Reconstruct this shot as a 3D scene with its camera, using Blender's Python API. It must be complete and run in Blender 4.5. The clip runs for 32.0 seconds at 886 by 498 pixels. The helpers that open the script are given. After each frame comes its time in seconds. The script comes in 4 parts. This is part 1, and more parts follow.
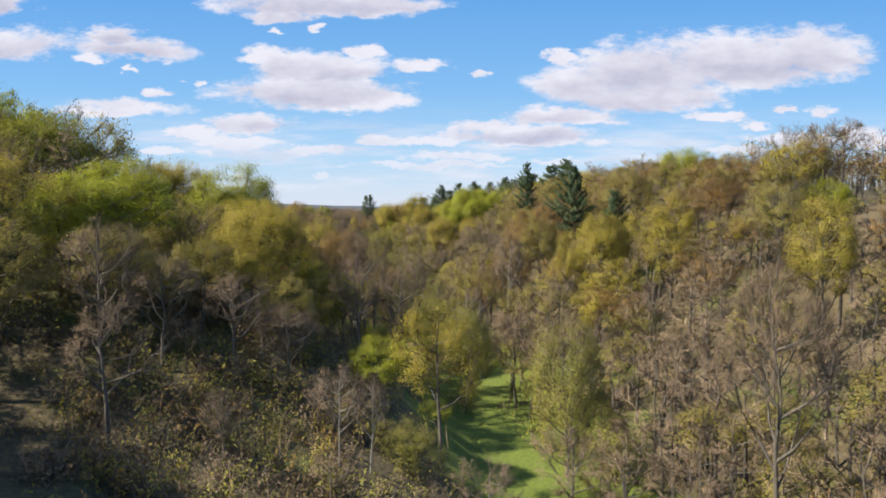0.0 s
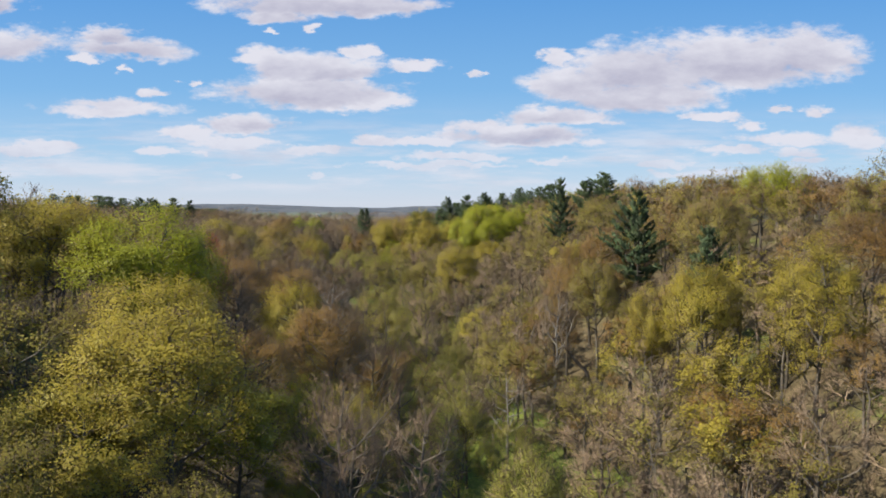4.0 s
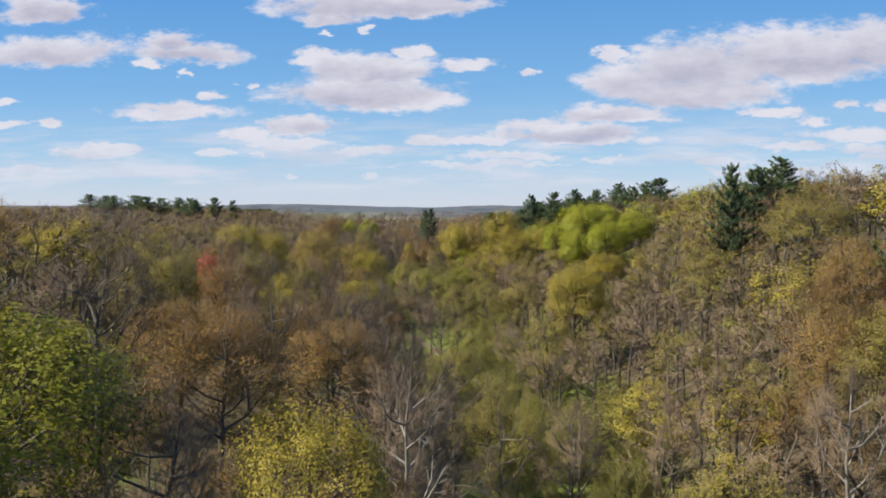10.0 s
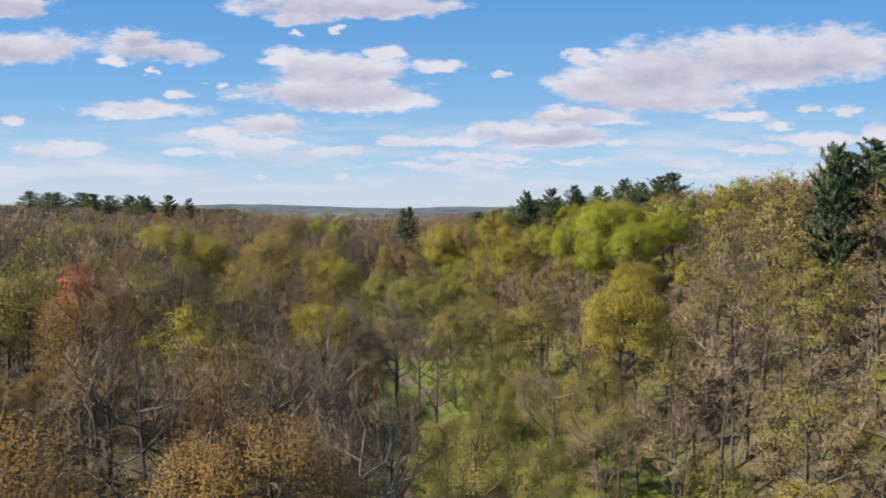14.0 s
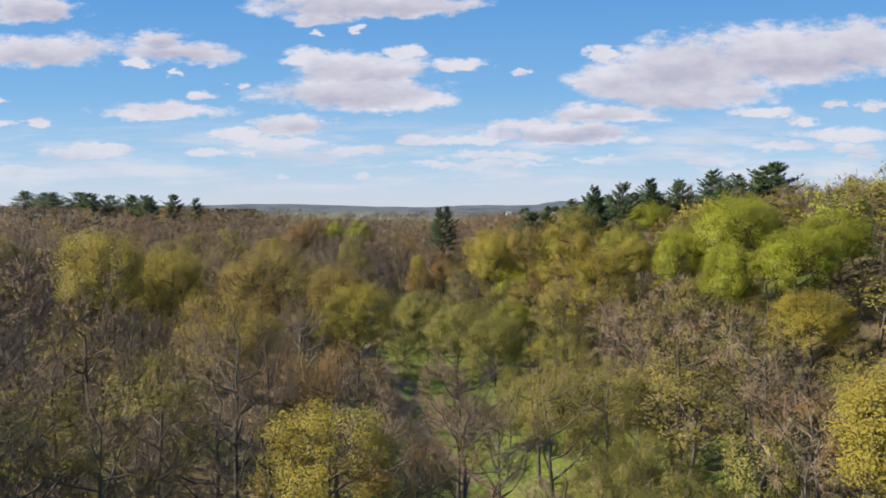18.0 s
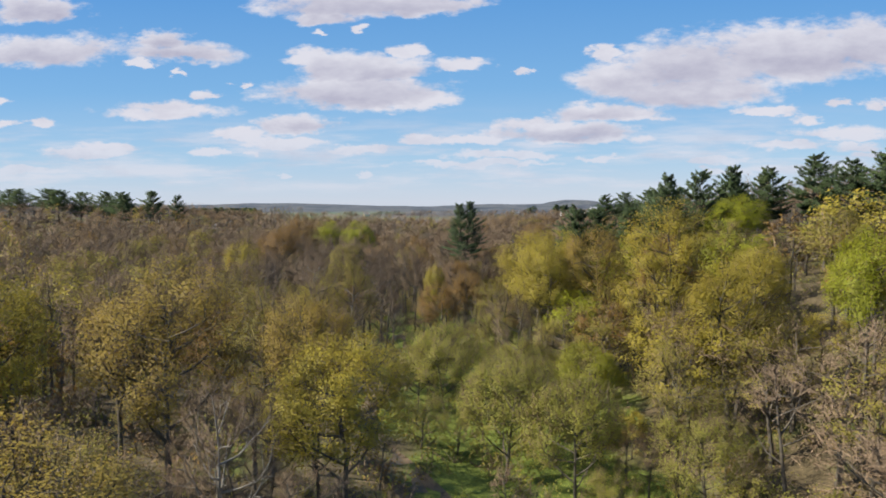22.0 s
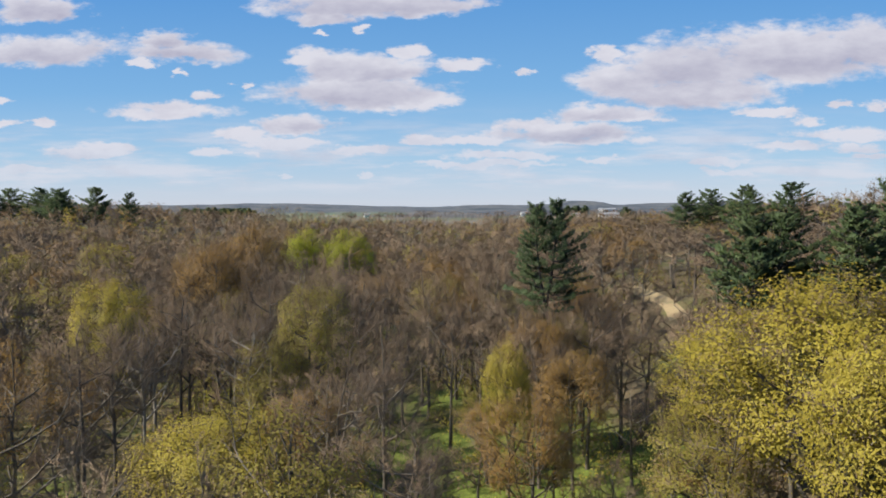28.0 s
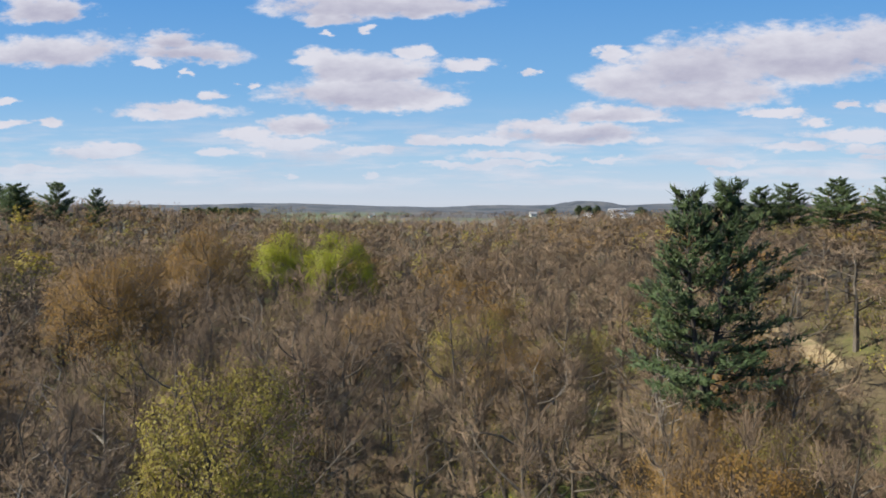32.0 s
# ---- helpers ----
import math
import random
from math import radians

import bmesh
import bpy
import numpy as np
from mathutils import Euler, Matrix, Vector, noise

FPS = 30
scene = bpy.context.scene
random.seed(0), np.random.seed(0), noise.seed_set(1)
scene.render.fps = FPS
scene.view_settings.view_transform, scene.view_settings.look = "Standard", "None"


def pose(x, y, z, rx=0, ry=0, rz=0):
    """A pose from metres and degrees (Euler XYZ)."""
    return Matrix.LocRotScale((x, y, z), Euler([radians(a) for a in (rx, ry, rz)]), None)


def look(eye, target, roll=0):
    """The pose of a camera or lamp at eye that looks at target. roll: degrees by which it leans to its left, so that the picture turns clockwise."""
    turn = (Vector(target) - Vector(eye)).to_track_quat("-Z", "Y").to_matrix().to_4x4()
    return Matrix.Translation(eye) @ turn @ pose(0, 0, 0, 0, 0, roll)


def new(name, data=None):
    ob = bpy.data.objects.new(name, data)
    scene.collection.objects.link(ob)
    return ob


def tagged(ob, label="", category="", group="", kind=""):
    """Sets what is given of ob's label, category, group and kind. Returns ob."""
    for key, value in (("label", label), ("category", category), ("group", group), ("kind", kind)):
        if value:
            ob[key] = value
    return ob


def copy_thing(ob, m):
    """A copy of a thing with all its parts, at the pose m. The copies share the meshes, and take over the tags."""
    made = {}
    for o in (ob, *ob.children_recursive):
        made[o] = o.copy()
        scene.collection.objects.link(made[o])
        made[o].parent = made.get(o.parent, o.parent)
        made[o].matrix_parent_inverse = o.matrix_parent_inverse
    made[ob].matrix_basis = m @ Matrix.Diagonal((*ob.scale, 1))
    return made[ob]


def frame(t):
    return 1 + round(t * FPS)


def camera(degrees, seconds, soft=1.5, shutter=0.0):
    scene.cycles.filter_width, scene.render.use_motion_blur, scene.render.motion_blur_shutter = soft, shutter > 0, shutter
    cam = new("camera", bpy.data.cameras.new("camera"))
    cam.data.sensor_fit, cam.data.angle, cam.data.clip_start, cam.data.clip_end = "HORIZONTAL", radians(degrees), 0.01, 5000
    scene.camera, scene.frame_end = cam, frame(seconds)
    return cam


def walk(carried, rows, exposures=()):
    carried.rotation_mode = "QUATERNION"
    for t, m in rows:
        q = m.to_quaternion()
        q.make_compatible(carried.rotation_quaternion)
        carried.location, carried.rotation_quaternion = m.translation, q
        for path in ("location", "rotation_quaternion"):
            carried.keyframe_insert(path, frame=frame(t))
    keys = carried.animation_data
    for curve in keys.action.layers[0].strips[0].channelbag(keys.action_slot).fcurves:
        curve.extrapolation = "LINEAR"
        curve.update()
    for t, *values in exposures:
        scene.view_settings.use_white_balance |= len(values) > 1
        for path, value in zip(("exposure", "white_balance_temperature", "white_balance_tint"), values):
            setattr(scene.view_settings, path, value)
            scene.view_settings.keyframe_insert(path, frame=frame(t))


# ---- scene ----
cam = camera(61.0, 32.0, soft=1.8)
PATH = [
    (0, (0.01, 0.01, 21.04), (-0.04, 99.83, 15.06), 0.15),
    (0.5, (-0.63, 6.72, 22.48), (-0.62, 106.54, 16.56), 0.15),
    (1, (-1.29, 13.40, 23.87), (-1.16, 113.23, 18.02), 0.12),
    (1.5, (-1.98, 20.06, 25.23), (-1.80, 119.88, 19.26), 0.06),
    (2, (-2.69, 26.71, 26.55), (-2.52, 126.52, 20.46), -0.00),
    (2.5, (-3.39, 33.34, 27.80), (-3.16, 133.16, 21.67), -0.05),
    (4.5, (-6.03, 59.76, 28.46), (-5.50, 159.58, 22.52), 0.13),
    (5, (-6.84, 66.27, 28.39), (-8.13, 166.08, 22.44), 0.15),
    (5.5, (-7.74, 72.72, 28.37), (-14.04, 172.34, 22.36), 0.17),
    (6, (-8.73, 79.11, 28.41), (-15.04, 178.73, 22.39), 0.17),
    (6.5, (-9.79, 85.41, 28.50), (-16.12, 185.02, 22.45), 0.15),
    (7, (-10.88, 91.58, 28.58), (-17.24, 191.19, 22.51), 0.12),
    (7.5, (-11.99, 97.55, 28.64), (-18.39, 197.16, 22.54), 0.08),
    (8, (-13.10, 103.24, 28.66), (-19.50, 202.84, 22.51), 0.04),
    (8.5, (-14.16, 108.58, 28.66), (-20.58, 208.19, 22.53), -0.01),
    (9, (-15.15, 113.58, 28.63), (-21.62, 213.19, 22.58), -0.06),
    (9.5, (-16.08, 118.29, 28.57), (-22.57, 217.90, 22.56), -0.09),
    (10, (-16.94, 122.81, 28.47), (-23.47, 222.42, 22.43), -0.10),
    (10.5, (-17.75, 127.26, 28.30), (-23.91, 226.89, 22.26), -0.09),
    (11, (-18.50, 131.80, 28.07), (-19.70, 231.61, 22.00), -0.06),
    (11.5, (-19.21, 136.56, 27.87), (-20.38, 236.37, 21.81), -0.01),
    (12, (-19.91, 141.65, 27.72), (-21.16, 241.46, 21.68), 0.04),
    (12.5, (-20.63, 147.12, 27.58), (-21.92, 246.93, 21.53), 0.09),
    (13, (-21.42, 152.92, 27.42), (-22.83, 252.72, 21.35), 0.13),
    (13.5, (-22.32, 158.96, 27.27), (-24.19, 258.76, 21.23), 0.14),
    (14, (-23.31, 165.14, 27.12), (-25.95, 264.94, 21.24), 0.14),
    (14.5, (-24.38, 171.41, 26.99), (-27.56, 271.19, 21.19), 0.14),
    (16.5, (-28.97, 197.06, 27.60), (-33.75, 296.76, 21.54), -0.16),
    (17, (-30.02, 203.59, 27.56), (-34.99, 303.28, 21.45), -0.16),
    (17.5, (-31.04, 210.13, 27.42), (-36.21, 309.81, 21.28), -0.16),
    (18, (-32.02, 216.65, 27.20), (-37.42, 316.32, 21.14), -0.17),
    (18.5, (-32.97, 223.09, 26.97), (-38.49, 322.76, 20.99), -0.18),
    (19, (-33.89, 229.45, 26.82), (-39.48, 329.11, 20.81), -0.20),
    (19.5, (-34.79, 235.72, 26.73), (-40.42, 335.38, 20.69), -0.22),
    (20, (-35.67, 241.93, 26.65), (-41.36, 341.58, 20.54), -0.23),
    (20.5, (-36.53, 248.15, 26.55), (-42.31, 347.80, 20.39), -0.25),
    (21, (-37.38, 254.47, 26.44), (-43.16, 354.11, 20.24), -0.26),
    (21.5, (-38.26, 260.97, 26.31), (-44.02, 360.61, 20.16), -0.26),
    (22, (-39.21, 267.75, 26.18), (-45.01, 367.39, 20.02), -0.24),
    (22.5, (-40.26, 274.85, 26.05), (-46.00, 374.50, 19.93), -0.18),
    (23, (-41.45, 282.24, 25.96), (-47.15, 381.89, 19.83), -0.11),
    (23.5, (-42.80, 289.80, 25.92), (-48.52, 389.45, 19.84), -0.03),
    (24, (-44.23, 297.39, 25.94), (-49.92, 397.04, 19.93), 0.04),
    (24.5, (-45.63, 304.87, 26.02), (-51.31, 404.53, 19.98), 0.08),
    (25, (-46.86, 312.16, 26.10), (-52.54, 411.81, 20.06), 0.10),
    (25.5, (-47.93, 319.25, 26.13), (-53.66, 418.89, 20.02), 0.09),
    (27.5, (-50.62, 345.76, 26.02), (-56.47, 445.41, 19.98), -0.09),
    (28, (-51.36, 352.04, 25.88), (-57.26, 451.68, 19.80), -0.11),
    (28.5, (-52.12, 358.17, 25.72), (-58.01, 457.81, 19.63), -0.12),
    (29, (-52.90, 364.11, 25.57), (-58.79, 463.75, 19.47), -0.14),
    (29.5, (-53.65, 369.89, 25.42), (-59.57, 469.53, 19.37), -0.17),
    (30, (-54.35, 375.52, 25.29), (-60.30, 475.16, 19.27), -0.19),
    (30.5, (-55.03, 381.02, 25.15), (-61.11, 480.65, 19.14), -0.17),
    (31, (-55.71, 386.42, 25.02), (-61.98, 486.03, 18.94), -0.10),
    (31.5, (-56.43, 391.75, 24.96), (-62.87, 491.36, 18.91), -0.05),
    (32, (-57.16, 397.04, 24.99), (-63.78, 496.64, 18.95), -0.02),
]
EXPOSURE = 0.90
walk(cam, [(t, look(eye, target, roll)) for t, eye, target, roll in PATH],
     exposures=[(0.0, EXPOSURE + 0.17), (2.0, EXPOSURE + 0.08), (6.0, EXPOSURE - 0.02), (20.0, EXPOSURE - 0.04), (27.0, EXPOSURE - 0.09), (32.0, EXPOSURE - 0.07)])

# ---- sky, clouds and sun ----
SUN_AZ, SUN_EL = radians(-105), radians(46)      # clockwise from +y
to_sun = Vector((math.sin(SUN_AZ) * math.cos(SUN_EL), math.cos(SUN_AZ) * math.cos(SUN_EL), math.sin(SUN_EL)))
sun_data = bpy.data.lights.new("sun", "SUN")
sun_data.energy, sun_data.angle, sun_data.color = 5.0, radians(0.55), (1.0, 0.92, 0.76)
sun = new("sun", sun_data)
sun.matrix_world = look(to_sun * 300, (0, 0, 0))

# clouds: azimuth and height of the centre, half width, half height, in thousandths of the distance ahead
LARGE_CLOUDS = [
    (-615, 262, 68, 23), (-597, 207, 114, 27), (-435, 216, 38, 18), (-408, 200, 87, 20), (-175, 146, 133, 29), (-190, 178, 65, 26), (-137, 176, 72, 23),
    (-151, 263, 163, 23), (-212, 248, 53, 15), (-77, 256, 83, 15), (173, 158, 72, 27), (273, 171, 114, 45), (393, 184, 152, 47), (483, 195, 91, 41),
    (267, 142, 114, 29), (-248, 103, 59, 17), (94, 90, 106, 15), (137, 116, 65, 15),
]
MIDDLE_CLOUDS = [
    (-429, 124, 105, 14), (-423, 132, 46, 9), (-329, 89, 52, 14), (-282, 78, 59, 9), (-227, 194, 42, 15), (-110, 201, 26, 11), (-92, 132, 67, 15),
    (-35, 185, 39, 10), (-534, 71, 76, 11), (-505, 79, 46, 8), (-378, 148, 23, 8), (-382, 68, 27, 8), (-661, 109, 27, 8), (-604, 109, 27, 8),
    (-664, 142, 24, 7), (154, 194, 24, 13), (64, 100, 61, 13), (123, 81, 83, 11), (188, 113, 59, 11), (-84, 81, 42, 10), (-17, 82, 72, 9),
    (363, 115, 42, 9),
]
SMALL_CLOUDS = [
    (-164, 68, 61, 8), (20, 61, 87, 7), (-17, 51, 114, 5), (-160, 40, 17, 5), (-268, 36, 14, 4), (409, 105, 27, 8), (447, 123, 27, 6),
    (496, 119, 21, 10), (452, 83, 76, 11), (382, 69, 57, 8), (480, 67, 49, 7), (500, 57, 34, 7), (293, 53, 46, 7), (304, 40, 36, 5),
    (149, 54, 33, 5), (56, 173, 12, 6), (-167, 231, 15, 6), (-215, 228, 12, 5), (-413, 174, 11, 6), (-324, 159, 15, 5), (-631, 47, 72, 8),
    (-467, 185, 23, 7), (-319, 63, 15, 4), (549, 86, 46, 23),
]
world = bpy.data.worlds.new("sky")
scene.world = world
world.use_nodes = True
wt = world.node_tree
wt.nodes.clear()


def wire(tree, value, socket):
    if isinstance(value, (int, float, tuple)):
        socket.default_value = value
    else:
        tree.links.new(value, socket)


def math_node(tree, op, a, b=0.0, c=0.0, clamp=False):
    n = tree.nodes.new("ShaderNodeMath")
    n.operation, n.use_clamp = op, clamp
    for value, socket in zip((a, b, c), n.inputs):
        wire(tree, value, socket)
    return n.outputs[0]


def remap(tree, value, lo, hi, out_lo=0.0, out_hi=1.0, smooth=True):
    n = tree.nodes.new("ShaderNodeMapRange")
    n.interpolation_type = "SMOOTHSTEP" if smooth else "LINEAR"
    wire(tree, value, n.inputs[0])
    for k, v in zip((1, 2, 3, 4), (lo, hi, out_lo, out_hi)):
        n.inputs[k].default_value = v
    return n.outputs[0]


def mix_colour(tree, fac, a, b, blend="MIX"):
    n = tree.nodes.new("ShaderNodeMix")
    n.data_type, n.blend_type = "RGBA", blend
    wire(tree, fac, n.inputs[0])
    wire(tree, a, n.inputs[6])
    wire(tree, b, n.inputs[7])
    return n.outputs[2]


def noise_node(tree, vector, scale, detail=4.0, rough=0.55):
    n = tree.nodes.new("ShaderNodeTexNoise")
    if vector is not None:
        tree.links.new(vector, n.inputs["Vector"])
    n.inputs["Scale"].default_value, n.inputs["Detail"].default_value, n.inputs["Roughness"].default_value = scale, detail, rough
    return n


def ramp(tree, fac, stops):
    n = tree.nodes.new("ShaderNodeValToRGB")
    wire(tree, fac, n.inputs[0])
    e = n.color_ramp.elements
    while len(e) < len(stops):
        e.new(0.5)
    for k, (p, c) in zip(e, stops):
        k.position, k.color = p, (*c, 1)
    return n.outputs[0]


SKY_STRENGTH = 0.12
SKY_GAIN = 0.94 / SKY_STRENGTH / 2 ** EXPOSURE      # what reads as white under the exposure


def build_sky():
    way = wt.nodes.new("ShaderNodeTexCoord").outputs["Generated"]
    sep = wt.nodes.new("ShaderNodeSeparateXYZ")
    wt.links.new(way, sep.inputs[0])
    ahead = math_node(wt, "MAXIMUM", math_node(wt, "ABSOLUTE", sep.outputs[1]), 0.08)
    u = math_node(wt, "DIVIDE", sep.outputs[0], ahead)
    v = math_node(wt, "DIVIDE", sep.outputs[2], ahead)
    flat = wt.nodes.new("ShaderNodeCombineXYZ")
    wire(wt, u, flat.inputs[0])
    wire(wt, math_node(wt, "MULTIPLY", v, 2.3), flat.inputs[1])
    puffs = noise_node(wt, flat.outputs[0], 9.0, 9.0, 0.62)
    shift = wt.nodes.new("ShaderNodeVectorMath")
    shift.operation = "ADD"
    wt.links.new(flat.outputs[0], shift.inputs[0])
    shift.inputs[1].default_value = (-0.018, 0.045, 0)
    puffs_sunward = noise_node(wt, shift.outputs[0], 9.0, 6.0, 0.6)
    warp = wt.nodes.new("ShaderNodeSeparateXYZ")
    wt.links.new(noise_node(wt, flat.outputs[0], 7.0, 3.0).outputs["Color"], warp.inputs[0])
    frill = wt.nodes.new("ShaderNodeSeparateXYZ")
    wt.links.new(noise_node(wt, flat.outputs[0], 30.0, 5.0, 0.6).outputs["Color"], frill.inputs[0])
    uu = math_node(wt, "ADD", u, math_node(wt, "MULTIPLY_ADD", warp.outputs[0], 0.06, -0.03))
    vv = math_node(wt, "ADD", v, math_node(wt, "MULTIPLY_ADD", warp.outputs[1], 0.024, -0.012))
    uu = math_node(wt, "ADD", uu, math_node(wt, "MULTIPLY_ADD", frill.outputs[0], 0.07, -0.035))
    vv = math_node(wt, "ADD", vv, math_node(wt, "MULTIPLY_ADD", frill.outputs[1], 0.022, -0.011))
    spot = wt.nodes.new("ShaderNodeCombineXYZ")
    wire(wt, uu, spot.inputs[0])
    wire(wt, vv, spot.inputs[1])

    def vector_node(op, *values):
        n = wt.nodes.new("ShaderNodeVectorMath")
        n.operation = op
        for value, socket in zip(values, n.inputs):
            wire(wt, value, socket)
        return n.outputs["Value" if op == "DOT_PRODUCT" else 0]

    nearest, belly = 9.0, 0.0
    for n, (cu, cv, ru, rv) in enumerate(LARGE_CLOUDS + MIDDLE_CLOUDS + SMALL_CLOUDS):
        d = vector_node("MULTIPLY_ADD", spot.outputs[0], (1000 / ru, 1000 / rv, 0), (-cu / ru, -cv / rv, 0))
        e = vector_node("MAXIMUM", d, vector_node("MULTIPLY", d, (1, -1.35, 1)))
        q = vector_node("DOT_PRODUCT", e, e)
        nearest = math_node(wt, "MINIMUM", nearest, q)
        if n < len(LARGE_CLOUDS):
            low = math_node(wt, "ADD", vector_node("DOT_PRODUCT", d, (0, -0.55, 0)), 0.45, clamp=True)
            belly = math_node(wt, "MAXIMUM", belly, math_node(wt, "MULTIPLY", math_node(wt, "SUBTRACT", 1.0, q, clamp=True), low))
    field = math_node(wt, "SUBTRACT", 1.0, math_node(wt, "SQRT", nearest))
    # thin broken cloud close to the horizon
    thin = wt.nodes.new("ShaderNodeCombineXYZ")
    wire(wt, math_node(wt, "MULTIPLY", u, 5.0), thin.inputs[0])
    wire(wt, math_node(wt, "MULTIPLY", v, 38.0), thin.inputs[1])
    haze = noise_node(wt, thin.outputs[0], 1.0, 7.0, 0.6)
    low_band = math_node(wt, "MULTIPLY", remap(wt, v, 0.008, 0.03), remap(wt, v, 0.13, 0.07))
    wisp = math_node(wt, "MULTIPLY", remap(wt, haze.outputs["Fac"], 0.42, 0.64), math_node(wt, "MULTIPLY", low_band, 0.66))
    curls = noise_node(wt, flat.outputs[0], 34.0, 5.0, 0.6)
    edge = math_node(wt, "ADD", field, math_node(wt, "MULTIPLY_ADD", puffs.outputs["Fac"], 1.7, -1.30))
    edge = math_node(wt, "ADD", edge, math_node(wt, "MULTIPLY", curls.outputs["Fac"], 0.95))
    soft = math_node(wt, "MULTIPLY", remap(wt, edge, -0.12, 0.42), remap(wt, v, 0.0, 0.11, 0.5, 0.97))
    cover = math_node(wt, "MAXIMUM", soft, wisp)
    sky = wt.nodes.new("ShaderNodeTexSky")
    sky.sky_type, sky.sun_disc = "NISHITA", False
    sky.sun_elevation, sky.sun_rotation = SUN_EL, SUN_AZ
    sky.altitude, sky.air_density, sky.dust_density, sky.ozone_density = 300, 1.0, 0.2, 3.0
    clear = ramp(wt, v, [(0.0, (0.58, 0.66, 0.82)), (0.06, (0.37, 0.585, 0.83)), (0.15, (0.19, 0.45, 0.80)), (0.30, (0.085, 0.32, 0.74))])
    clear = mix_colour(wt, 1.0, clear, (SKY_GAIN, SKY_GAIN, SKY_GAIN, 1), "MULTIPLY")
    blue = mix_colour(wt, remap(wt, v, 0.3, 1.2, 0.9, 0.25), sky.outputs[0], clear)
    relief = math_node(wt, "MULTIPLY", math_node(wt, "SUBTRACT", puffs_sunward.outputs["Fac"], puffs.outputs["Fac"]), 1.7)
    shade = math_node(wt, "ADD", math_node(wt, "MULTIPLY_ADD", belly, 1.35, 0.08), relief, clamp=True)
    lit = mix_colour(wt, shade, (0.83 * SKY_GAIN, 0.825 * SKY_GAIN, 0.91 * SKY_GAIN, 1), (0.53 * SKY_GAIN, 0.52 * SKY_GAIN, 0.65 * SKY_GAIN, 1))
    colour = mix_colour(wt, cover, blue, lit)
    back = wt.nodes.new("ShaderNodeBackground")
    wt.links.new(colour, back.inputs[0])
    back.inputs[1].default_value = SKY_STRENGTH
    out = wt.nodes.new("ShaderNodeOutputWorld")
    wt.links.new(back.outputs[0], out.inputs[0])


build_sky()


# ---- materials ----
def material(name):
    m = bpy.data.materials.new(name)
    m.use_nodes = True
    return m, m.node_tree, m.node_tree.nodes["Principled BSDF"]


def place_of(tree):
    return tree.nodes.new("ShaderNodeNewGeometry")


def bark(name, dark, light):
    m, t, p = material(name)
    g = place_of(t)
    stretch = t.nodes.new("ShaderNodeMapping")
    t.links.new(g.outputs["Position"], stretch.inputs[0])
    stretch.inputs["Scale"].default_value = (1, 1, 0.22)
    grain = noise_node(t, stretch.outputs[0], 9.0, 5.0, 0.65)
    patch = noise_node(t, g.outputs["Position"], 0.35, 3.0)
    f = math_node(t, "ADD", math_node(t, "MULTIPLY", grain.outputs["Fac"], 0.6), math_node(t, "MULTIPLY", patch.outputs["Fac"], 0.4))
    t.links.new(ramp(t, f, [(0.32, dark), (0.66, light)]), p.inputs["Base Color"])
    p.inputs["Roughness"].default_value = 0.9
    b = t.nodes.new("ShaderNodeBump")
    b.inputs["Strength"].default_value, b.inputs["Distance"].default_value = 0.5, 0.04
    t.links.new(grain.outputs["Fac"], b.inputs["Height"])
    t.links.new(b.outputs[0], p.inputs["Normal"])
    return m


def fine(name, stops, rough=0.75, through_light=0.0, spread=0.14):
    """Twigs, buds and leaves: colour by tree, by patch of the wood and by piece."""
    m, t, p = material(name)
    g = place_of(t)
    tree_random = t.nodes.new("ShaderNodeObjectInfo").outputs["Random"]
    patch = noise_node(t, g.outputs["Position"], 0.11, 2.0).outputs["Fac"]
    clump = noise_node(t, g.outputs["Position"], 0.9, 2.0).outputs["Fac"]
    f = math_node(t, "MULTIPLY", g.outputs["Random Per Island"], spread)
    f = math_node(t, "ADD", f, math_node(t, "MULTIPLY", patch, 0.45))
    f = math_node(t, "ADD", f, math_node(t, "MULTIPLY", clump, 0.3))
    f = math_node(t, "ADD", f, math_node(t, "MULTIPLY_ADD", tree_random, 0.16, -0.03))
    lo, hi = 0.2, 0.85
    colour = ramp(t, f, [(lo + (hi - lo) * k / (len(stops) - 1), c) for k, c in enumerate(stops)])
    t.links.new(colour, p.inputs["Base Color"])
    p.inputs["Roughness"].default_value = rough
    side = t.nodes.new("ShaderNodeAttribute")
    side.attribute_name = "facing"
    turn = t.nodes.new("ShaderNodeVectorTransform")
    turn.vector_type, turn.convert_from, turn.convert_to = "NORMAL", "OBJECT", "WORLD"
    t.links.new(side.outputs["Vector"], turn.inputs[0])
    t.links.new(turn.outputs[0], p.inputs["Normal"])
    p.inputs["Specular IOR Level"].default_value = 0.25
    if through_light:
        tr = t.nodes.new("ShaderNodeBsdfTranslucent")
        t.links.new(colour, tr.inputs[0])
        t.links.new(turn.outputs[0], tr.inputs["Normal"])
        mix = t.nodes.new("ShaderNodeMixShader")
        mix.inputs[0].default_value = through_light
        t.links.new(p.outputs[0], mix.inputs[1])
        t.links.new(tr.outputs[0], mix.inputs[2])
        surface = mix.outputs[0]
        t.links.new(surface, t.nodes["Material Output"].inputs[0])
    return m


